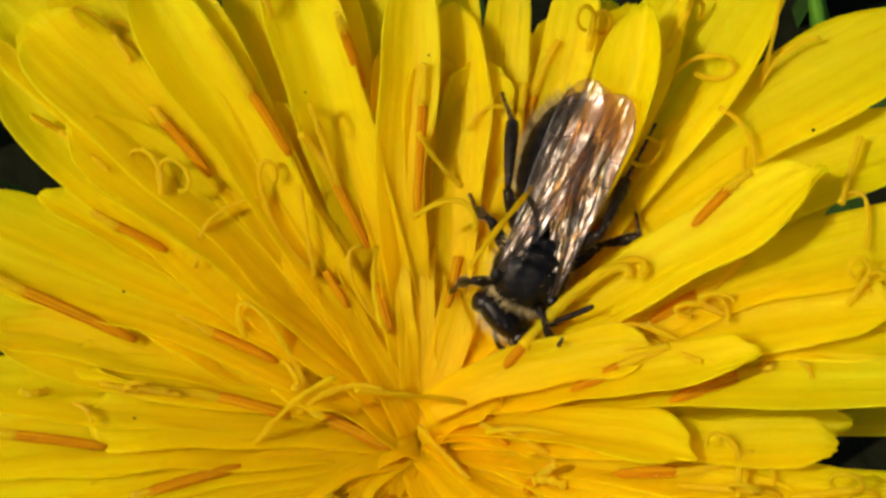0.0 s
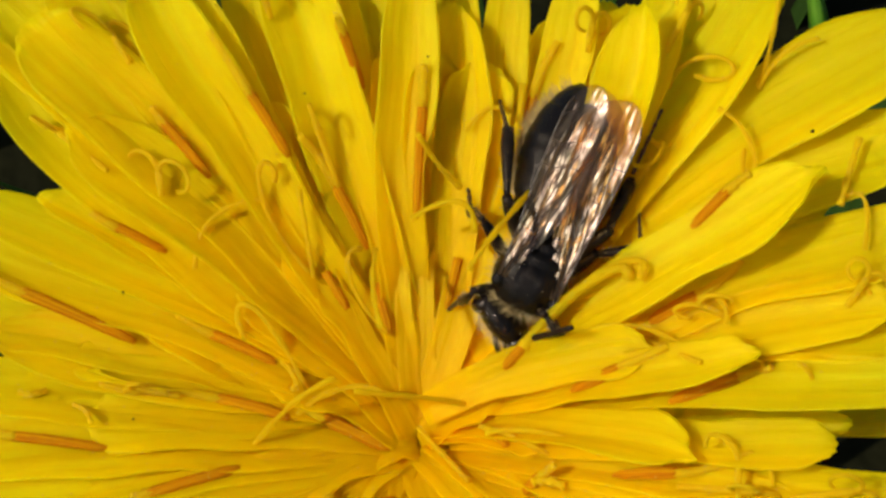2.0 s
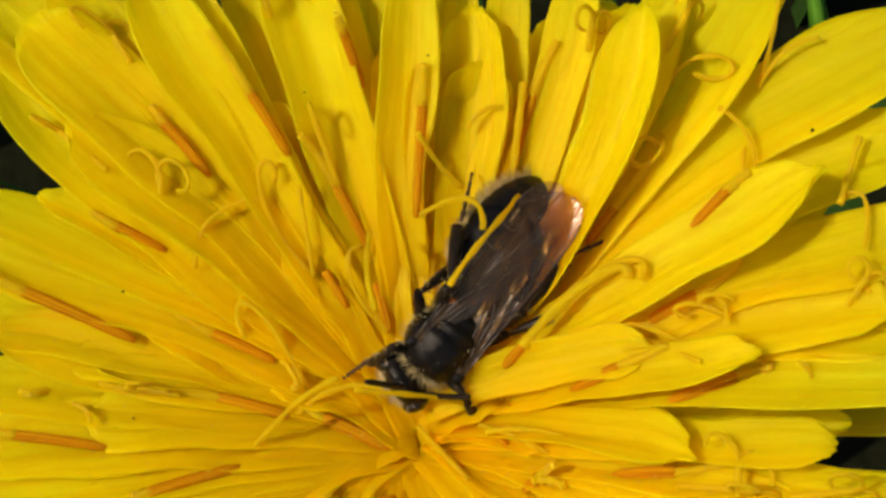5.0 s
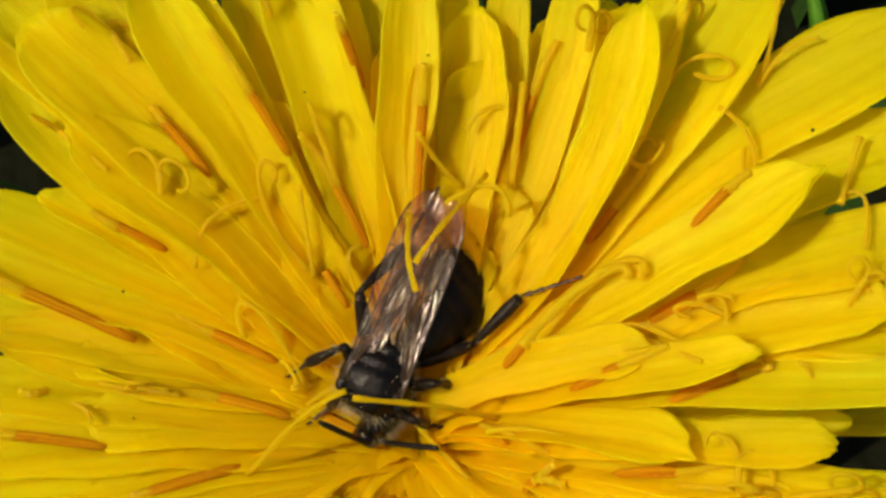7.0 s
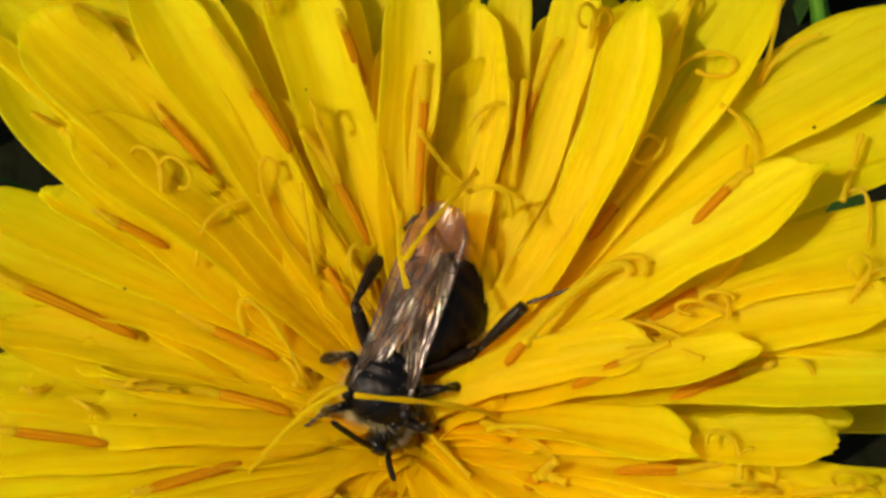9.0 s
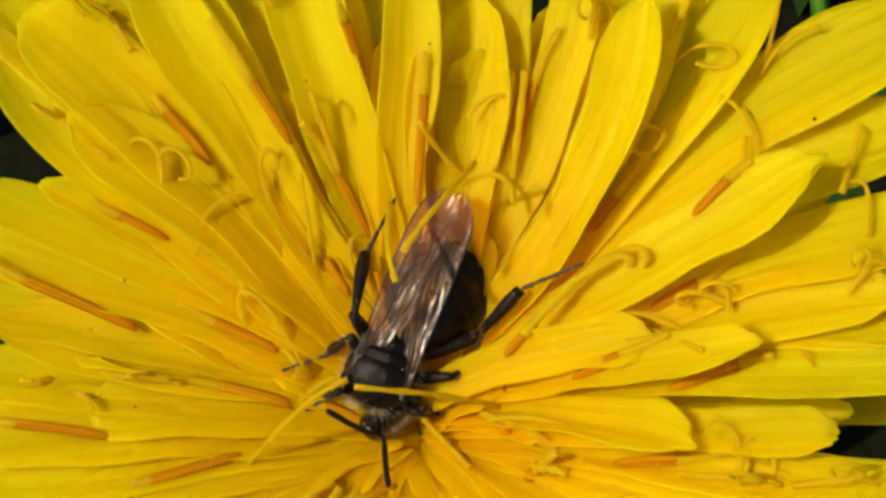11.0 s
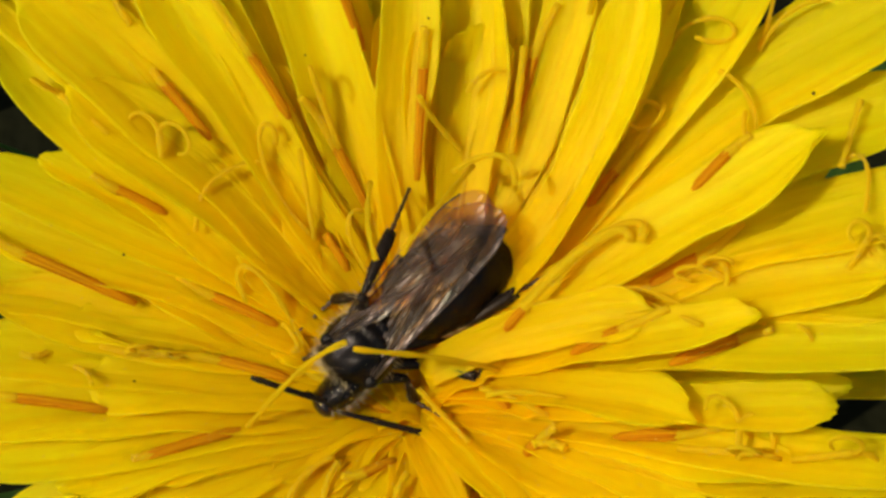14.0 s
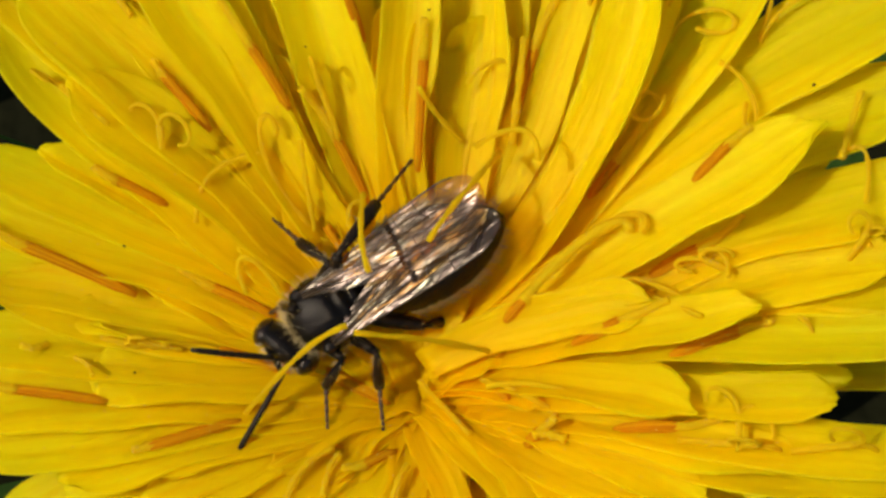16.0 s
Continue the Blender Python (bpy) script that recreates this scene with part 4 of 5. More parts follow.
def feeler():
    scape = limb("antenna_scape", 0.75, 0.16, CHITIN, 0)
    bm = bmesh.new()
    pts, radii = [], []
    for i in range(11):
        for u, r in ((i / 11, 0.86), ((i + 0.85) / 11, 1.0)):
            pts.append(Vector((2.35 * u, 0, -0.30 * u * u)) * BM)
            radii.append(0.088 * r * (0.75 + 0.25 * min(1, u * 4)) * (0.7 if i == 10 and r == 1.0 else 1) * BM)
    tube(bm, pts, radii, 9)
    return scape, part("antenna_flagellum", bm, LIMB, bee, "dark ringed feeler")


FEELERS = {s: feeler() for s in (1, -1)}


def grains(spots, parent):
    """Pollen grains that stick to the bee."""
    bm = bmesh.new()
    for p in spots:
        q = rng.uniform(0.006, 0.016)
        ends = [bm.verts.new((Vector(p) + Vector(v) * q) * BM) for v in ((1, 0, 0), (0, 1, 0), (-1, 0, 0), (0, -1, 0), (0, 0, 1), (0, 0, -1))]
        for i in range(4):
            for pole in (4, 5):
                bm.faces.new((ends[i], ends[(i + 1) % 4], ends[pole]))
    tagged(part("pollen", bm, POLLEN_PALE, parent, "pale pollen grains"), kind="stuff")


def on_thorax():
    x, a = rng.uniform(-0.9, 1.0), rng.uniform(0.1, math.pi - 0.1)
    r = 0.94 * (1 - (x / 1.1) ** 2) ** 0.42
    return x, r * math.cos(a) * 1.08, 0.86 * r * math.sin(a) - 0.01


grains([on_thorax() for _ in range(30)], thorax)
grains([(0.42 + rng.uniform(-0.3, 0.35), rng.uniform(-0.7, 0.7), 0.60) for _ in range(8)], head)
for s in (1, -1):
    grains([(-rng.uniform(0.6, 5.0), s * rng.uniform(-0.5, 0.15), 0.04) for _ in range(12)], fore[s])


# what moves: the bee walks down into the flower head and out again; places of its parts are in its own space
def bee_at(x, y, z, rx, ry, rz):
    return pose(x * MM, y * MM, z * MM, rx, ry, rz)


def spot(x, y, z):
    return pose(x * MM, y * MM, z * MM)


def sway(root, degrees):
    """A floret leaning sideways round its root, as the bee's legs push it."""
    r = Vector(root) * MM
    return Matrix.Translation(r) @ Matrix.Rotation(radians(degrees), 4, Vector((0, -0.57, 0.82))) @ Matrix.Translation(-r)


def along(a, b, up=(0, 0, 1)):
    """A pose at a whose x points to b, z near up."""
    a, b, up = Vector(a), Vector(b), Vector(up)
    x = (b - a).normalized()
    y = up.cross(x)
    y = y.normalized() if y.length > 1e-4 else x.orthogonal().normalized()
    m = Matrix((x, y, x.cross(y))).transposed().to_4x4()
    m.translation = a * BM
    return m


def away(a, b, up=(0, 0, 1)):
    """A pose at a whose x points away from b."""
    return along(a, Vector(a) * 2 - Vector(b), up)


def leg_walk(key, rows):
    """Femur, tibia and tarsus by the places of knee, ankle and foot."""
    hip, _, _, _, thigh, shin, foot = LEGS[key]
    walk(thigh, [(t, along(hip, k)) for t, k, a, f in rows])
    walk(shin, [(t, along(k, a)) for t, k, a, f in rows])
    walk(foot, [(t, along(a, f)) for t, k, a, f in rows])


def wing_walk(s, rows):
    root, back = Vector((0.25, s * 0.78, 0.62 + 0.03 * s)), Vector((-0.30, s * 0.74, 0.56 + 0.03 * s))
    walk(fore[s], [(t, away(root, tip, (0, -0.24, 1))) for t, tip in rows])
    walk(hind[s], [(t, away(back, Vector(tip) + Vector((0, -0.25 * s, -0.10)), (0, -0.24, 1))) for t, tip in rows])


def feeler_walk(s, rows):
    scape, flag = FEELERS[s]
    root = Vector((0.85, s * 0.2, -0.05))
    walk(scape, [(t, along(neck(t) + root, elbow)) for t, elbow, tip in rows])
    walk(flag, [(t, along(elbow, tip)) for t, elbow, tip in rows])


def motions():
    walk(bee, [
    (0, bee_at(3.22, 2.35, 4.47, -18.3, 38.9, -122.8)),
    (1.5, bee_at(3.33, 2.26, 4.46, -18.1, 39.0, -122.4)),
    (2.5, bee_at(3.02, 2.14, 4.25, -23.0, 36.4, -124.4)),
    (3, bee_at(2.60, 1.89, 3.90, -27.9, 35.8, -126.2)),
    (3.5, bee_at(2.21, 1.52, 3.51, -43.1, 35.1, -128.7)),
    (4, bee_at(2.07, 0.91, 3.18, -54.3, 30.8, -140.2)),
    (4.2, bee_at(1.92, 0.96, 3.11, -52.2, 30.9, -140.0)),
    (6.3, bee_at(-0.87, 0.66, 2.50, -25.2, 31.9, -137.5)),
    (6.5, bee_at(-0.92, 0.51, 2.36, -23.4, 33.4, -133.6)),
    (7, bee_at(-1.03, 0.25, 2.19, -11.2, 36.1, -117.1)),
    (9, bee_at(-0.90, -0.01, 2.02, -10.2, 36.5, -115.3)),
    (11.5, bee_at(-0.95, 0.31, 2.20, -10.9, 36.2, -116.5)),
    (12, bee_at(-0.98, 0.44, 2.32, -14.2, 32.5, -123.1)),
    (12.5, bee_at(-0.99, 0.41, 2.30, -11.9, 33.7, -118.4)),
    (13.5, bee_at(-0.96, 0.45, 2.33, -12.2, 33.5, -119.1)),
    (14, bee_at(-1.52, 0.08, 2.16, -26.4, 26.1, -140.8)),
    (14.5, bee_at(-2.59, -0.11, 2.20, -32.8, 24.8, -158.9)),
    (15, bee_at(-2.20, -0.07, 2.21, -32.6, 29.6, -156.8)),
    (15.5, bee_at(-2.49, 0.35, 2.57, -33.6, 30.5, -159.4)),
    (16, bee_at(-2.45, 0.61, 2.76, -30.8, 21.2, -152.9)),
    ])
    walk(abdomen, [(t, away(ABD_AT, tail)) for t, tail in ((0, (-4.73, -0.63, -2.06)), (1.5, (-4.83, -0.79, -1.80)), (2.5, (-5.12, -1.04, -0.50)), (3, (-5.08, -0.79, -1.06)), (3.5, (-4.91, -0.19, -1.79)), (4, (-4.96, -0.60, -1.55)), (4.2, (-5.00, -0.55, -1.46)), (6.3, (-4.64, 0.37, -2.28)), (6.5, (-4.56, 1.00, -2.21)), (7, (-4.04, 1.57, -2.30)), (9, (-4.08, 1.41, -2.30)), (11.5, (-3.91, 1.54, -2.30)), (12, (-4.40, 1.62, -2.16)), (12.5, (-4.07, 1.72, -2.30)), (13.5, (-4.05, 1.67, -2.30)), (14, (-5.03, 0.97, -1.12)), (14.5, (-4.65, -0.14, -2.28)), (15, (-4.62, 0.31, -2.30)), (15.5, (-4.47, 0.59, -2.30)), (16, (-5.24, 0.50, -0.45)))])
    walk(head, [(t, along(neck(t), neck(t) + Vector(mid) - Vector(HEAD_AT))) for t, mid in ((0, (1.62, -0.22, -0.20)), (1.5, (1.55, -0.27, -0.20)), (2.5, (1.71, -0.35, -0.20)), (3, (1.71, -0.29, -0.20)), (3.5, (1.65, -0.24, -0.20)), (4, (1.38, -0.39, -0.20)), (4.2, (1.44, -0.34, -0.20)), (6.3, (1.37, 0.13, -0.20)), (6.5, (1.16, 0.34, -0.20)), (7, (1.26, 0.55, -0.20)), (9, (1.17, 0.50, -0.20)), (11.5, (1.31, 0.55, -0.20)), (12, (1.28, 0.56, -0.20)), (12.5, (1.32, 0.60, -0.20)), (13.5, (1.36, 0.58, -0.20)), (14, (1.06, 0.34, -0.20)), (14.5, (1.16, -0.05, -0.20)), (15, (1.43, 0.11, -0.20)), (15.5, (1.40, 0.21, -0.20)), (16, (1.46, 0.18, -0.20)))])
    wing_walk(1, ((0, (-5.63, 0.19, -0.02)), (1.5, (-5.51, 0.22, -0.08)), (2.5, (-5.76, 0.41, 0.47)), (3, (-5.47, 0.11, 0.07)), (3.5, (-5.12, 0.75, -0.34)), (4, (-5.04, 0.19, -0.17)), (4.2, (-5.09, 0.23, -0.11)), (6.3, (-4.72, 0.29, -0.12)), (6.5, (-4.96, 0.33, -0.12)), (7, (-4.29, 0.19, -0.12)), (9, (-4.33, 0.17, -0.12)), (11.5, (-4.16, 0.47, -0.12)), (12, (-4.42, 0.55, -0.12)), (12.5, (-4.19, 0.48, -0.12)), (13.5, (-4.14, 0.41, -0.12)), (14, (-5.45, 0.10, 0.38)), (14.5, (-5.36, -0.43, 0.60)), (15, (-5.46, -0.66, 0.40)), (15.5, (-5.33, -0.02, 0.65)), (16, (-5.56, 0.28, 1.10))))
    wing_walk(-1, ((0, (-5.73, -0.62, 0.02)), (1.5, (-5.69, -0.72, 0.01)), (2.5, (-5.85, -0.37, 0.49)), (3, (-5.65, -0.71, 0.41)), (3.5, (-5.13, -0.18, -0.34)), (4, (-4.93, -0.47, -0.17)), (4.2, (-4.98, -0.42, -0.11)), (6.3, (-4.78, -0.22, -0.12)), (6.5, (-4.87, -0.06, -0.12)), (7, (-3.85, -0.51, -0.12)), (9, (-4.10, -0.28, -0.12)), (11.5, (-4.02, -0.19, -0.12)), (12, (-4.32, -0.27, -0.12)), (12.5, (-4.15, -0.23, -0.12)), (13.5, (-4.11, -0.30, -0.12)), (14, (-5.28, -0.43, 0.38)), (14.5, (-5.19, -0.93, 0.60)), (15, (-5.07, -1.19, 0.40)), (15.5, (-5.63, -0.86, 0.65)), (16, (-5.95, -0.61, 1.10))))
    feeler_walk(1, ((0, (1.43, 0.74, -0.22), (0.14, 1.65, 1.52)), (1.5, (1.37, 0.67, -0.23), (0.02, 1.40, 1.55)), (2.5, (1.75, 0.47, 0.50), (1.33, 0.94, 2.77)), (3, (1.73, 0.49, 0.49), (0.51, 0.53, 2.50)), (3.5, (1.61, 0.37, 0.48), (0.60, 0.20, 2.59)), (4, (1.24, 0.43, -0.15), (0.21, -0.03, 1.91)), (4.2, (1.24, 0.43, -0.16), (0.26, 0.08, 1.95)), (6.3, (1.63, 0.76, 0.21), (1.65, 1.07, 2.53)), (6.5, (1.53, 0.80, -0.01), (1.37, 1.12, 2.31)), (7, (1.50, 0.79, -0.27), (0.96, 1.99, 1.67)), (9, (1.53, 0.71, 0.19), (1.65, 0.97, 2.52)), (11.5, (1.59, 0.68, 0.28), (2.49, 1.22, 2.38)), (12, (1.54, 0.74, 0.16), (2.90, 1.05, 2.18)), (12.5, (1.81, 0.64, 0.42), (3.13, 1.34, 2.31)), (13.5, (1.89, 0.65, 0.43), (3.01, 1.30, 2.44)), (14, (1.57, 0.85, -0.20), (0.59, 2.60, -0.20)), (14.5, (1.59, 0.85, -0.24), (2.13, 1.36, 2.04)), (15, (1.62, 0.87, -0.25), (2.00, 1.54, 2.02)), (15.5, (1.96, 0.74, 0.35), (2.99, 1.61, 2.55)), (16, (1.83, 0.71, 0.37), (4.43, 1.98, 0.81))))
    feeler_walk(-1, ((0, (2.25, 0.10, -0.60), (2.85, 2.25, -1.20)), (1.5, (2.25, 0.10, -0.60), (2.85, 2.25, -1.20)), (2, (2.25, 0.10, -0.60), (2.85, 2.25, -1.20)), (2.25, (1.95, 0.35, -0.30), (1.70, 1.85, 1.45)), (2.5, (1.73, 0.38, 0.25), (1.80, -0.71, 2.33)), (3, (1.93, 0.09, 0.52), (2.09, -1.21, 2.46)), (3.5, (1.74, 0.02, 0.51), (1.71, -1.31, 2.45)), (4, (1.24, -0.10, 0.03), (1.50, -1.54, 1.87)), (4.2, (1.24, 0.05, -0.15), (1.53, -1.36, 1.71)), (6.3, (1.72, 0.12, 0.47), (1.94, -0.77, 2.63)), (6.5, (1.54, 0.37, 0.09), (1.43, -0.32, 2.34)), (7, (1.67, 0.49, -0.09), (1.41, -0.60, 1.97)), (9, (1.56, 0.29, 0.25), (1.11, -0.53, 2.40)), (11.5, (1.62, 0.37, 0.19), (1.35, -0.68, 2.28)), (12, (1.56, 0.44, -0.26), (1.63, -1.54, 1.27)), (12.5, (1.65, 0.10, 0.45), (1.75, -1.96, 1.91)), (13.5, (1.55, 0.17, 0.35), (1.91, -1.48, 2.23)), (14, (1.61, 0.35, 0.20), (2.38, -1.54, 1.79)), (14.5, (1.60, 0.46, -0.24), (2.57, -1.03, 1.78)), (15, (1.81, 0.54, -0.19), (3.48, -0.54, 1.73)), (15.5, (2.00, 0.38, 0.31), (3.57, -0.73, 2.25)), (16, (1.81, 0.19, 0.46), (3.29, -1.19, 2.17))))
    leg_walk(('hind', -1), [(0, (-1.70, -1.46, 0.39), (-3.27, -2.09, -0.47), (-3.78, -2.76, -2.17)), (1.5, (-1.63, -1.56, 0.37), (-3.14, -2.27, -0.54), (-3.67, -2.81, -2.28)), (2.5, (-1.79, -1.30, 0.41), (-3.34, -1.95, -0.47), (-3.95, -2.54, -2.17)), (3, (-2.12, -0.91, 0.12), (-3.63, -1.40, -0.94), (-5.16, -2.14, -1.78)), (3.5, (-1.23, -0.72, 0.96), (-2.80, -1.38, 0.13), (-3.86, -1.34, -1.45)), (4, (-1.36, -1.15, 0.82), (-3.04, -1.87, 0.29), (-3.57, -1.38, -1.46)), (4.2, (-1.45, -0.98, 0.82), (-3.06, -1.70, 0.12), (-3.85, -1.42, -1.59)), (6.3, (-1.00, -1.25, 0.91), (-2.21, -1.64, -0.50), (-3.65, -2.28, -1.57)), (6.5, (-1.14, -1.29, 0.85), (-2.81, -1.52, -0.03), (-3.68, -2.05, -1.63)), (7, (-1.98, -1.27, 0.16), (-3.41, -0.71, -0.96), (-5.29, -0.44, -0.93)), (9, (-1.85, -1.47, 0.20), (-3.08, -1.39, -1.25), (-4.83, -0.72, -0.92)), (12, (-1.03, -1.04, 0.98), (-2.65, -1.53, 0.11), (-4.27, -1.58, -0.88)), (12.5, (-1.22, -1.17, 0.87), (-2.89, -1.17, -0.04), (-4.52, -1.13, -1.01)), (13.5, (-1.15, -1.15, 0.90), (-2.84, -1.18, 0.04), (-4.43, -1.16, -1.01)), (14, (-1.11, -0.92, 0.98), (-2.78, -1.55, 0.32), (-3.97, -2.05, -1.07)), (14.5, (-1.44, -1.61, 0.49), (-2.76, -1.96, -0.83), (-4.09, -2.93, -1.78)), (15, (-1.49, -1.42, 0.60), (-3.05, -1.71, -0.45), (-3.94, -2.31, -2.02)), (15.5, (-1.23, -1.31, 0.81), (-3.05, -1.56, 0.31), (-3.96, -2.05, -1.28)), (16, (-1.14, -1.07, 0.93), (-2.67, -1.64, -0.04), (-4.09, -2.13, -1.20))])
    leg_walk(('hind', 1), [(0, (-1.74, 1.19, 0.52), (-3.10, 1.25, -0.80), (-4.83, 1.36, -1.59)), (1.5, (-1.68, 1.05, 0.64), (-3.02, 1.15, -0.71), (-4.91, 1.13, -0.81)), (2.5, (-2.11, 1.44, -0.62), (-3.92, 1.39, -1.20), (-5.75, 1.34, -1.72)), (3, (-2.22, 1.20, -0.62), (-3.91, 0.92, 0.20), (-4.89, 1.37, -1.36)), (3.5, (-1.95, 1.45, 0.04), (-3.77, 1.55, -0.51), (-5.50, 1.71, -1.28)), (4, (-1.82, 0.73, 0.57), (-3.38, 0.93, -0.49), (-5.03, 1.77, -0.05)), (4.2, (-1.82, 0.75, 0.57), (-3.48, 0.95, -0.34), (-5.13, 1.78, 0.09)), (6.3, (-2.00, 1.60, -0.75), (-3.89, 1.78, -0.69), (-4.97, 2.71, -1.95)), (6.5, (-1.97, 1.65, -0.74), (-3.84, 1.94, -0.32), (-5.34, 3.12, 0.06)), (7, (-1.68, 1.94, -0.78), (-3.42, 2.69, -0.40), (-4.62, 4.08, 0.49)), (9, (-1.69, 1.93, -0.78), (-3.39, 2.75, -0.17), (-4.57, 4.18, 0.62)), (12, (-1.64, 1.98, -0.73), (-3.38, 2.63, 0.01), (-4.72, 3.91, 0.83)), (12.5, (-1.62, 1.99, -0.73), (-3.39, 2.67, -0.25), (-4.61, 4.04, 0.65)), (13.5, (-1.62, 1.99, -0.73), (-3.39, 2.66, -0.23), (-4.63, 4.02, 0.65)), (14, (-2.06, 1.52, -0.66), (-3.91, 1.94, -0.55), (-5.64, 2.43, 0.08)), (14.5, (-1.93, 1.68, -0.83), (-2.71, 1.18, -2.49), (-2.90, 0.84, -4.35)), (15, (-1.90, 1.72, -0.41), (-2.43, 1.34, -2.20), (-2.53, 1.03, -4.07)), (15.5, (-1.82, 1.78, -0.92), (-1.97, 1.92, -2.81), (-1.99, 2.07, -4.71)), (16, (-1.90, 1.74, -0.69), (-2.51, 2.09, -2.46), (-2.88, 2.18, -4.32))])
    leg_walk(('mid', -1), [(0, (-0.80, -1.53, 0.19), (-0.69, -1.96, -1.09), (-1.11, -2.55, -2.40)), (2.5, (-0.79, -1.80, -0.23), (-0.71, -2.14, -1.53), (-1.61, -2.75, -2.57)), (3, (-1.37, -1.19, -0.90), (-1.48, -1.98, -1.99), (-2.06, -3.30, -2.39)), (3.5, (-0.59, -1.07, 0.60), (-1.15, -1.18, -0.62), (-2.08, -1.52, -1.74)), (4, (-0.65, -1.84, -0.12), (-1.09, -0.89, -0.98), (-0.35, 0.30, -1.50)), (4.2, (-0.71, -1.71, 0.05), (-1.14, -0.80, -0.85), (-0.43, 0.38, -1.45)), (6.3, (-0.77, -1.33, 0.37), (-1.38, -1.94, -0.67), (-2.22, -2.57, -1.74)), (6.5, (-1.04, -1.35, 0.09), (-1.69, -1.92, -0.95), (-2.82, -2.60, -1.66)), (7, (-0.56, -1.09, 0.61), (0.31, -1.88, -0.06), (1.21, -2.50, -1.08)), (9, (-0.59, -1.07, 0.60), (-0.11, -1.76, -0.45), (0.76, -2.35, -1.52)), (12, (-0.72, -0.97, 0.57), (0.07, -1.36, -0.45), (0.91, -2.51, 0.03)), (12.5, (-0.72, -0.86, 0.59), (0.07, -1.49, -0.30), (1.10, -2.18, -1.15)), (13.5, (-0.62, -0.89, 0.64), (0.17, -1.50, -0.27), (1.21, -2.15, -1.14)), (14, (-1.05, -0.89, 0.33), (-0.40, -1.40, -0.73), (1.10, -1.50, -0.79)), (14.5, (-0.67, -0.79, 0.63), (0.01, -0.95, -0.53), (-0.34, -2.41, -0.57)), (15, (-0.22, -1.08, 0.71), (-1.03, -2.01, 0.16), (-1.19, -2.45, -1.26)), (15.5, (-0.84, -0.98, 0.49), (0.12, -1.43, -0.35), (1.18, -2.27, 0.29)), (16, (-0.83, -1.03, 0.48), (-0.38, -1.94, -0.41), (0.03, -3.12, -1.24))])
    leg_walk(('mid', 1), [(0, (-1.30, 1.37, -0.80), (-2.02, 2.16, 0.02), (-2.63, 1.76, -1.29)), (1.5, (-1.12, 1.23, 0.08), (-1.71, 2.45, 0.17), (-2.32, 1.75, -1.00)), (2.5, (-1.33, 1.31, -0.72), (-2.01, 2.00, 0.23), (-2.93, 1.98, -0.96)), (3, (-1.18, 1.28, -0.05), (-1.82, 2.25, 0.63), (-2.14, 2.08, -0.82)), (3.5, (-1.08, 1.18, 0.18), (-1.73, 2.24, 0.70), (-2.07, 2.63, -0.71)), (4, (-1.22, 0.92, 0.11), (-2.50, 1.33, 0.31), (-2.76, 2.03, -0.99)), (4.2, (-1.22, 0.96, 0.10), (-2.48, 1.34, 0.42), (-2.86, 2.02, -0.85)), (6.3, (-1.25, 1.45, -0.77), (-2.20, 2.30, -0.32), (-3.36, 2.76, -1.14)), (6.5, (-1.26, 1.43, -0.77), (-2.19, 2.31, -0.34), (-3.39, 2.93, -1.00)), (7, (-0.54, 1.51, 0.38), (-0.56, 1.87, -0.92), (-1.77, 2.39, -1.63)), (9, (-0.58, 1.49, 0.38), (-0.74, 1.94, -0.88), (-2.11, 1.80, -1.48)), (12, (-0.53, 1.87, -0.07), (-1.01, 2.17, -1.30), (-1.47, 2.31, 0.12)), (12.5, (-0.42, 1.77, 0.16), (-0.69, 2.14, -1.11), (-1.73, 2.67, -0.16)), (13.5, (-0.39, 1.77, 0.18), (-0.67, 2.14, -1.09), (-1.69, 2.71, -0.15)), (14, (-1.03, 1.71, -0.75), (-1.59, 2.72, -0.05), (-2.63, 2.81, -1.13)), (14.5, (-1.18, 1.53, -0.50), (-0.72, 2.39, -1.43), (-1.30, 3.65, -0.85)), (15, (-1.01, 1.55, -0.09), (-0.61, 2.24, -1.18), (-0.31, 3.45, -0.34)), (15.5, (-0.65, 1.53, 0.30), (0.05, 2.03, -0.74), (0.49, 3.34, -0.15)), (16, (-0.53, 1.59, 0.31), (0.02, 2.42, -0.60), (0.72, 3.73, -0.38))])
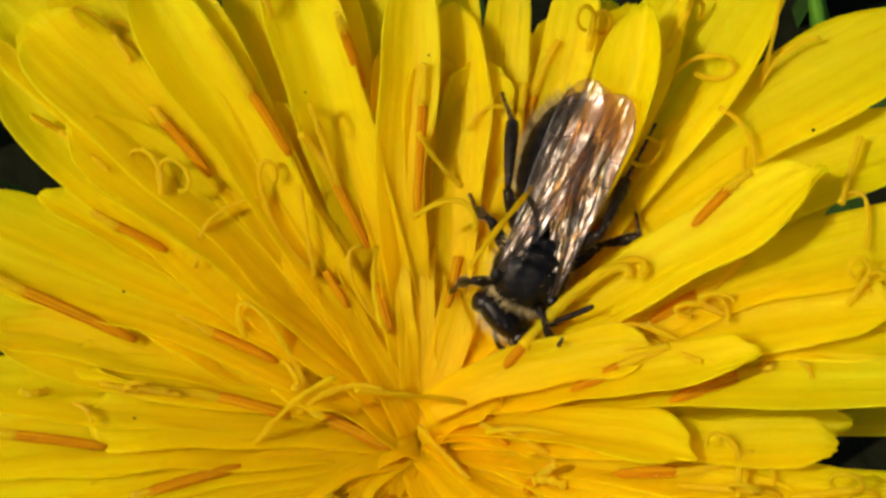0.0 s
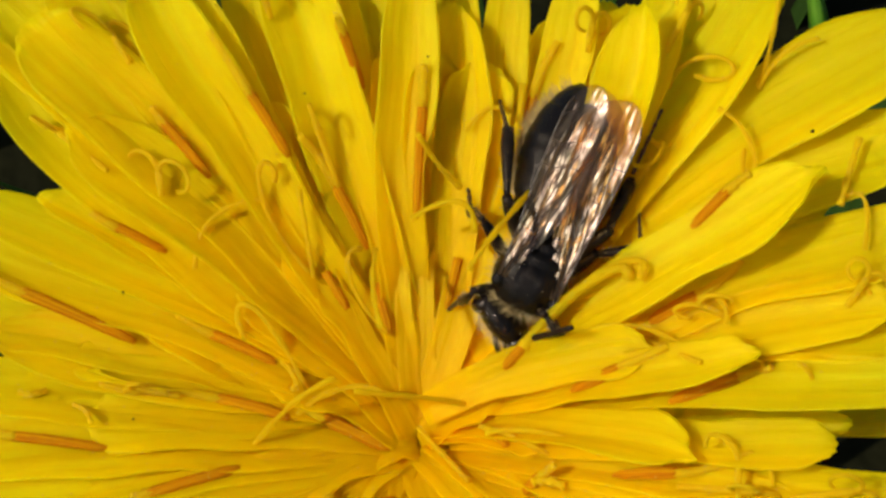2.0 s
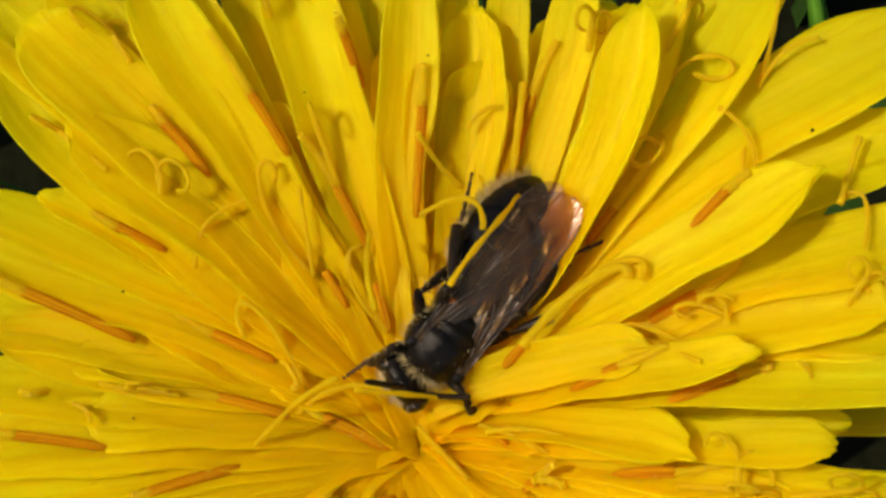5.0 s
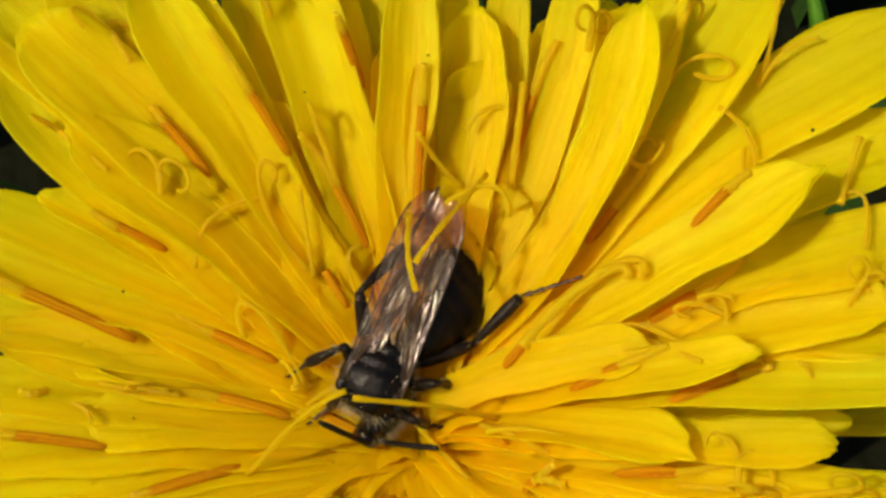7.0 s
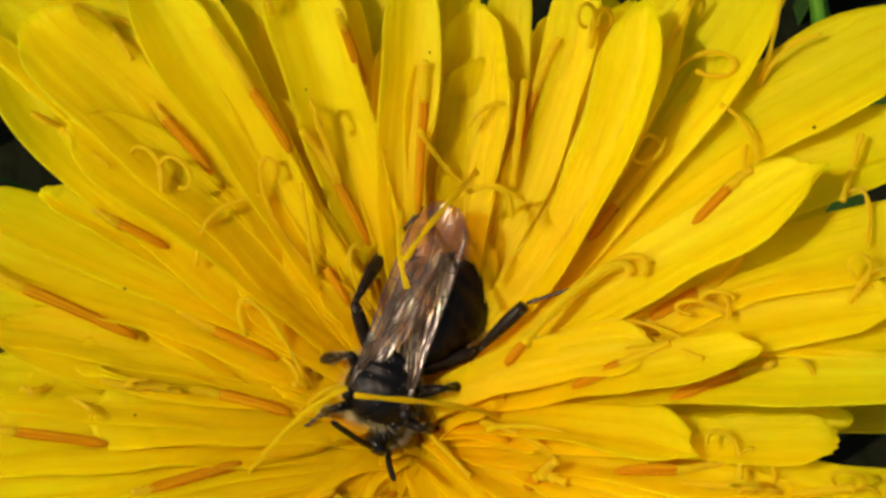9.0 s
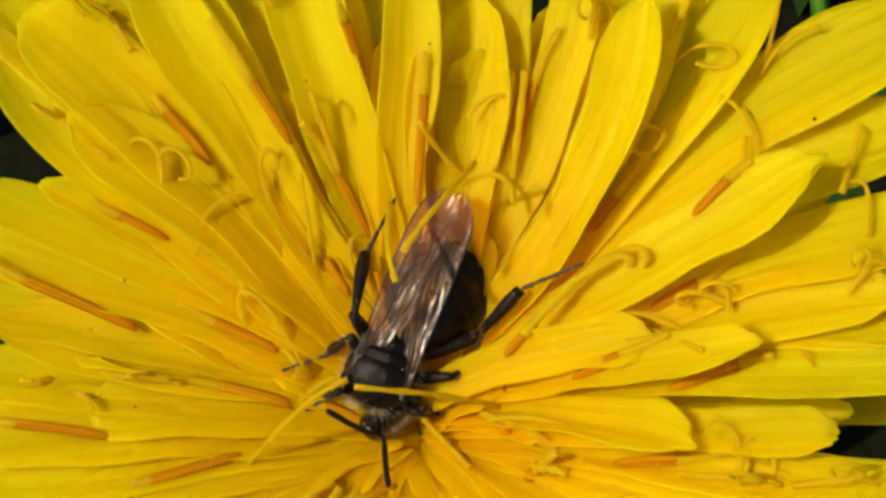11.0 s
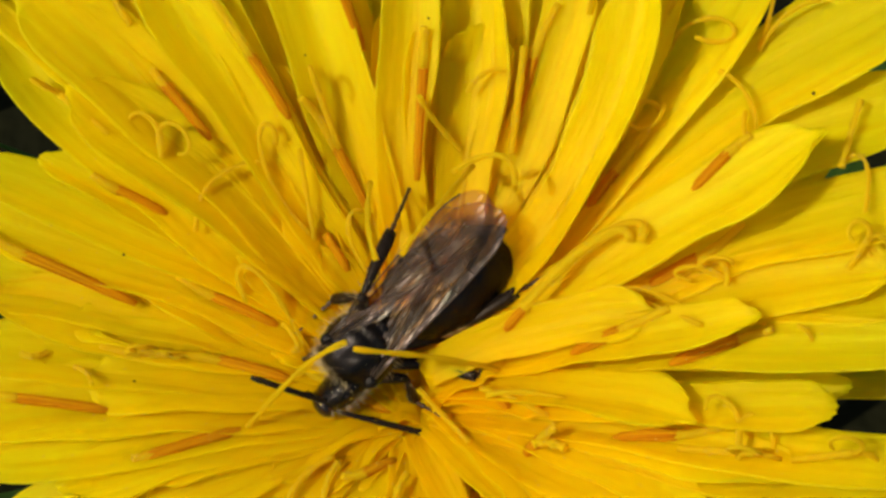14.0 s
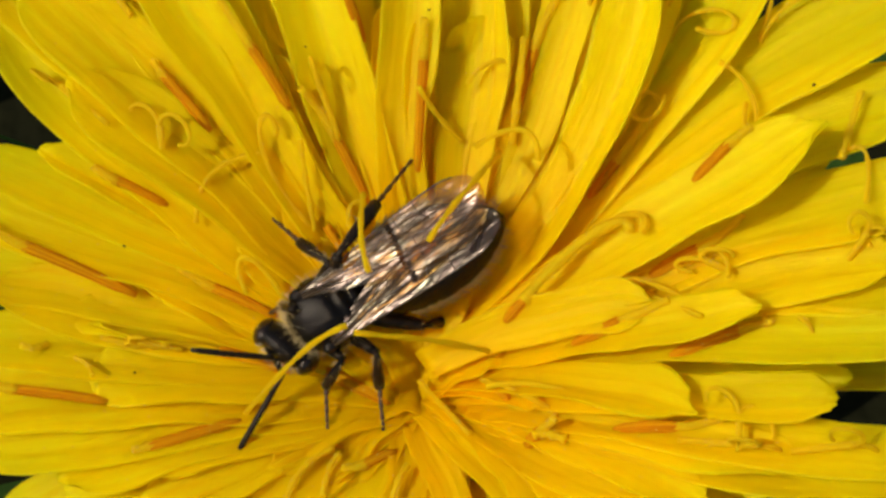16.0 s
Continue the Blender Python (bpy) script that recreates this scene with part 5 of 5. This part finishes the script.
    leg_walk(('fore', -1), [(0, (0.82, -1.28, 0.43), (1.15, -1.52, -0.65), (1.88, -1.72, -1.58)), (2.5, (1.03, -1.18, 0.44), (1.50, -1.28, -0.61), (2.12, -1.45, -1.62)), (3, (1.11, -1.02, 0.50), (1.32, -0.98, -0.63), (1.76, -1.38, -1.67)), (3.5, (1.36, -1.23, 0.20), (1.18, -1.16, -0.94), (0.93, -1.12, -2.11)), (4, (1.06, -1.53, 0.06), (1.75, -1.45, -0.85), (2.64, -1.69, -1.63)), (4.2, (0.95, -1.46, 0.22), (1.64, -1.41, -0.70), (2.42, -1.44, -1.61)), (6.5, (1.00, -0.66, 0.66), (1.63, -0.79, -0.29), (2.77, -1.13, -0.11)), (7, (0.58, -0.62, 0.72), (1.19, -0.91, -0.21), (2.14, -1.47, -0.68)), (9, (0.91, -1.00, 0.58), (1.22, -1.28, -0.49), (2.24, -1.92, -0.46)), (12.5, (0.70, -0.68, 0.71), (1.00, -1.02, -0.35), (1.84, -1.63, -0.95)), (14, (0.43, -0.62, 0.71), (0.86, -0.74, -0.36), (1.74, -0.97, -1.14)), (14.5, (0.63, -0.89, 0.66), (1.16, -0.55, -0.30), (2.29, -0.16, -0.39)), (15.5, (0.75, -0.83, 0.67), (1.27, -0.98, -0.34), (2.29, -0.90, -0.97)), (16, (0.65, -0.58, 0.72), (0.92, -0.79, -0.37), (1.56, -0.81, -1.39))])
    leg_walk(('fore', 1), [(0, (0.84, 0.74, 0.68), (1.61, 1.46, 0.21), (1.12, 1.43, 1.31)), (3.5, (0.64, 0.79, 0.69), (1.08, 1.85, 0.64), (0.63, 0.84, 0.17)), (7, (0.59, 1.38, 0.35), (0.70, 1.62, -0.77), (0.48, 2.78, -0.55)), (12.5, (0.63, 1.33, 0.41), (0.60, 1.52, -0.73), (0.37, 2.49, -1.40)), (14, (-0.25, 1.46, -0.40), (0.13, 2.04, -1.32), (-0.13, 2.76, -0.40)), (14.5, (0.02, 1.21, 0.32), (0.93, 1.34, -0.36), (0.27, 2.31, -0.62)), (15, (0.30, 1.27, 0.41), (0.90, 1.29, -0.58), (0.55, 2.40, -0.28)), (15.5, (0.19, 1.23, 0.40), (0.51, 1.63, -0.63), (0.92, 2.75, -0.68)), (16, (0.29, 1.24, 0.43), (1.15, 1.62, -0.24), (1.78, 2.63, -0.15))])
    walk(pushed_floret, [(t, sway((0.41, 1.23, 0.97), a)) for t, a in ((0, 3.4), (2.0, 3.2), (2.6, 1.6), (3.5, 0.0), (16, -0.3))])
    walk(front_style, [(0, spot(2.47, 0.04, 0.77)), (3, spot(2.47, 0.04, 0.77)), (4.2, spot(2.47, 0.04, 0.77)), (6.5, spot(2.47, -0.48, 1.38)), (7, spot(2.47, -0.67, 1.49)), (9.2, spot(2.47, -0.67, 1.49)), (12.5, spot(2.47, -0.67, 1.49)), (13.5, spot(2.47, -0.62, 1.53)), (14.5, spot(2.47, -0.23, 1.80)), (16, spot(2.47, -0.23, 1.80))])
    walk(bent_style, [(0, spot(-5.10, -1.13, -0.18)), (3, spot(-5.10, -1.13, -0.18)), (4.2, spot(-5.10, -1.13, -0.18)), (6.5, spot(-4.79, -1.78, 0.34)), (7, spot(-4.79, -1.97, 0.45)), (9.2, spot(-4.79, -1.97, 0.45)), (12.5, spot(-4.79, -1.97, 0.45)), (13.5, spot(-4.79, -1.92, 0.49)), (14.5, spot(-4.79, -1.53, 0.76)), (16, spot(-4.79, -1.53, 0.76))])
    walk(hook_style, [(0, spot(-0.04, 3.52, 5.39)), (2.5, spot(-0.04, 3.52, 5.39)), (3.5, spot(0.50, 3.26, 5.21)), (4, spot(0.19, 3.45, 5.35)), (6.5, spot(0.27, 3.68, 5.51)), (7, spot(0.89, 3.84, 5.62)), (9.2, spot(0.92, 3.77, 5.57)), (11.3, spot(0.96, 3.84, 5.62)), (12.5, spot(0.74, 3.71, 5.53)), (14, spot(1.05, 3.71, 5.53)), (15, spot(1.67, 3.71, 5.53)), (16, spot(1.67, 4.09, 5.79))])
    walk(crossing_style, [(0, spot(-1.05, 2.70, 5.06)), (2.5, spot(-1.05, 2.70, 5.06)), (4, spot(-1.21, 3.08, 5.33)), (6.5, spot(-1.21, 3.02, 5.29)), (7, spot(-0.12, 3.46, 5.60)), (9.2, spot(-0.43, 3.46, 5.60)), (11.3, spot(-0.74, 3.40, 5.55)), (12.5, spot(-0.89, 3.27, 5.47)), (14, spot(-1.21, 3.34, 5.51)), (14.5, spot(-1.21, 3.14, 5.38)), (15, spot(-1.08, 3.14, 5.38)), (15.5, spot(-1.41, 3.08, 5.33)), (16, spot(-1.41, 2.89, 5.20))])
    walk(slanting_style, [(0, spot(3.42, 4.88, 5.25)), (2.5, spot(3.42, 4.88, 5.25)), (4, spot(3.11, 4.62, 5.07)), (6.5, spot(2.32, 4.49, 4.98)), (7, spot(2.00, 5.01, 5.34)), (9.2, spot(1.68, 5.01, 5.34)), (11.3, spot(1.61, 5.01, 5.34)), (12.5, spot(1.53, 4.62, 5.07)), (14, spot(1.61, 4.37, 4.89)), (14.5, spot(1.76, 4.37, 4.89)), (15, spot(1.84, 4.43, 4.93)), (15.5, spot(2.16, 4.37, 4.89)), (16, spot(2.32, 4.49, 4.98))])


motions()
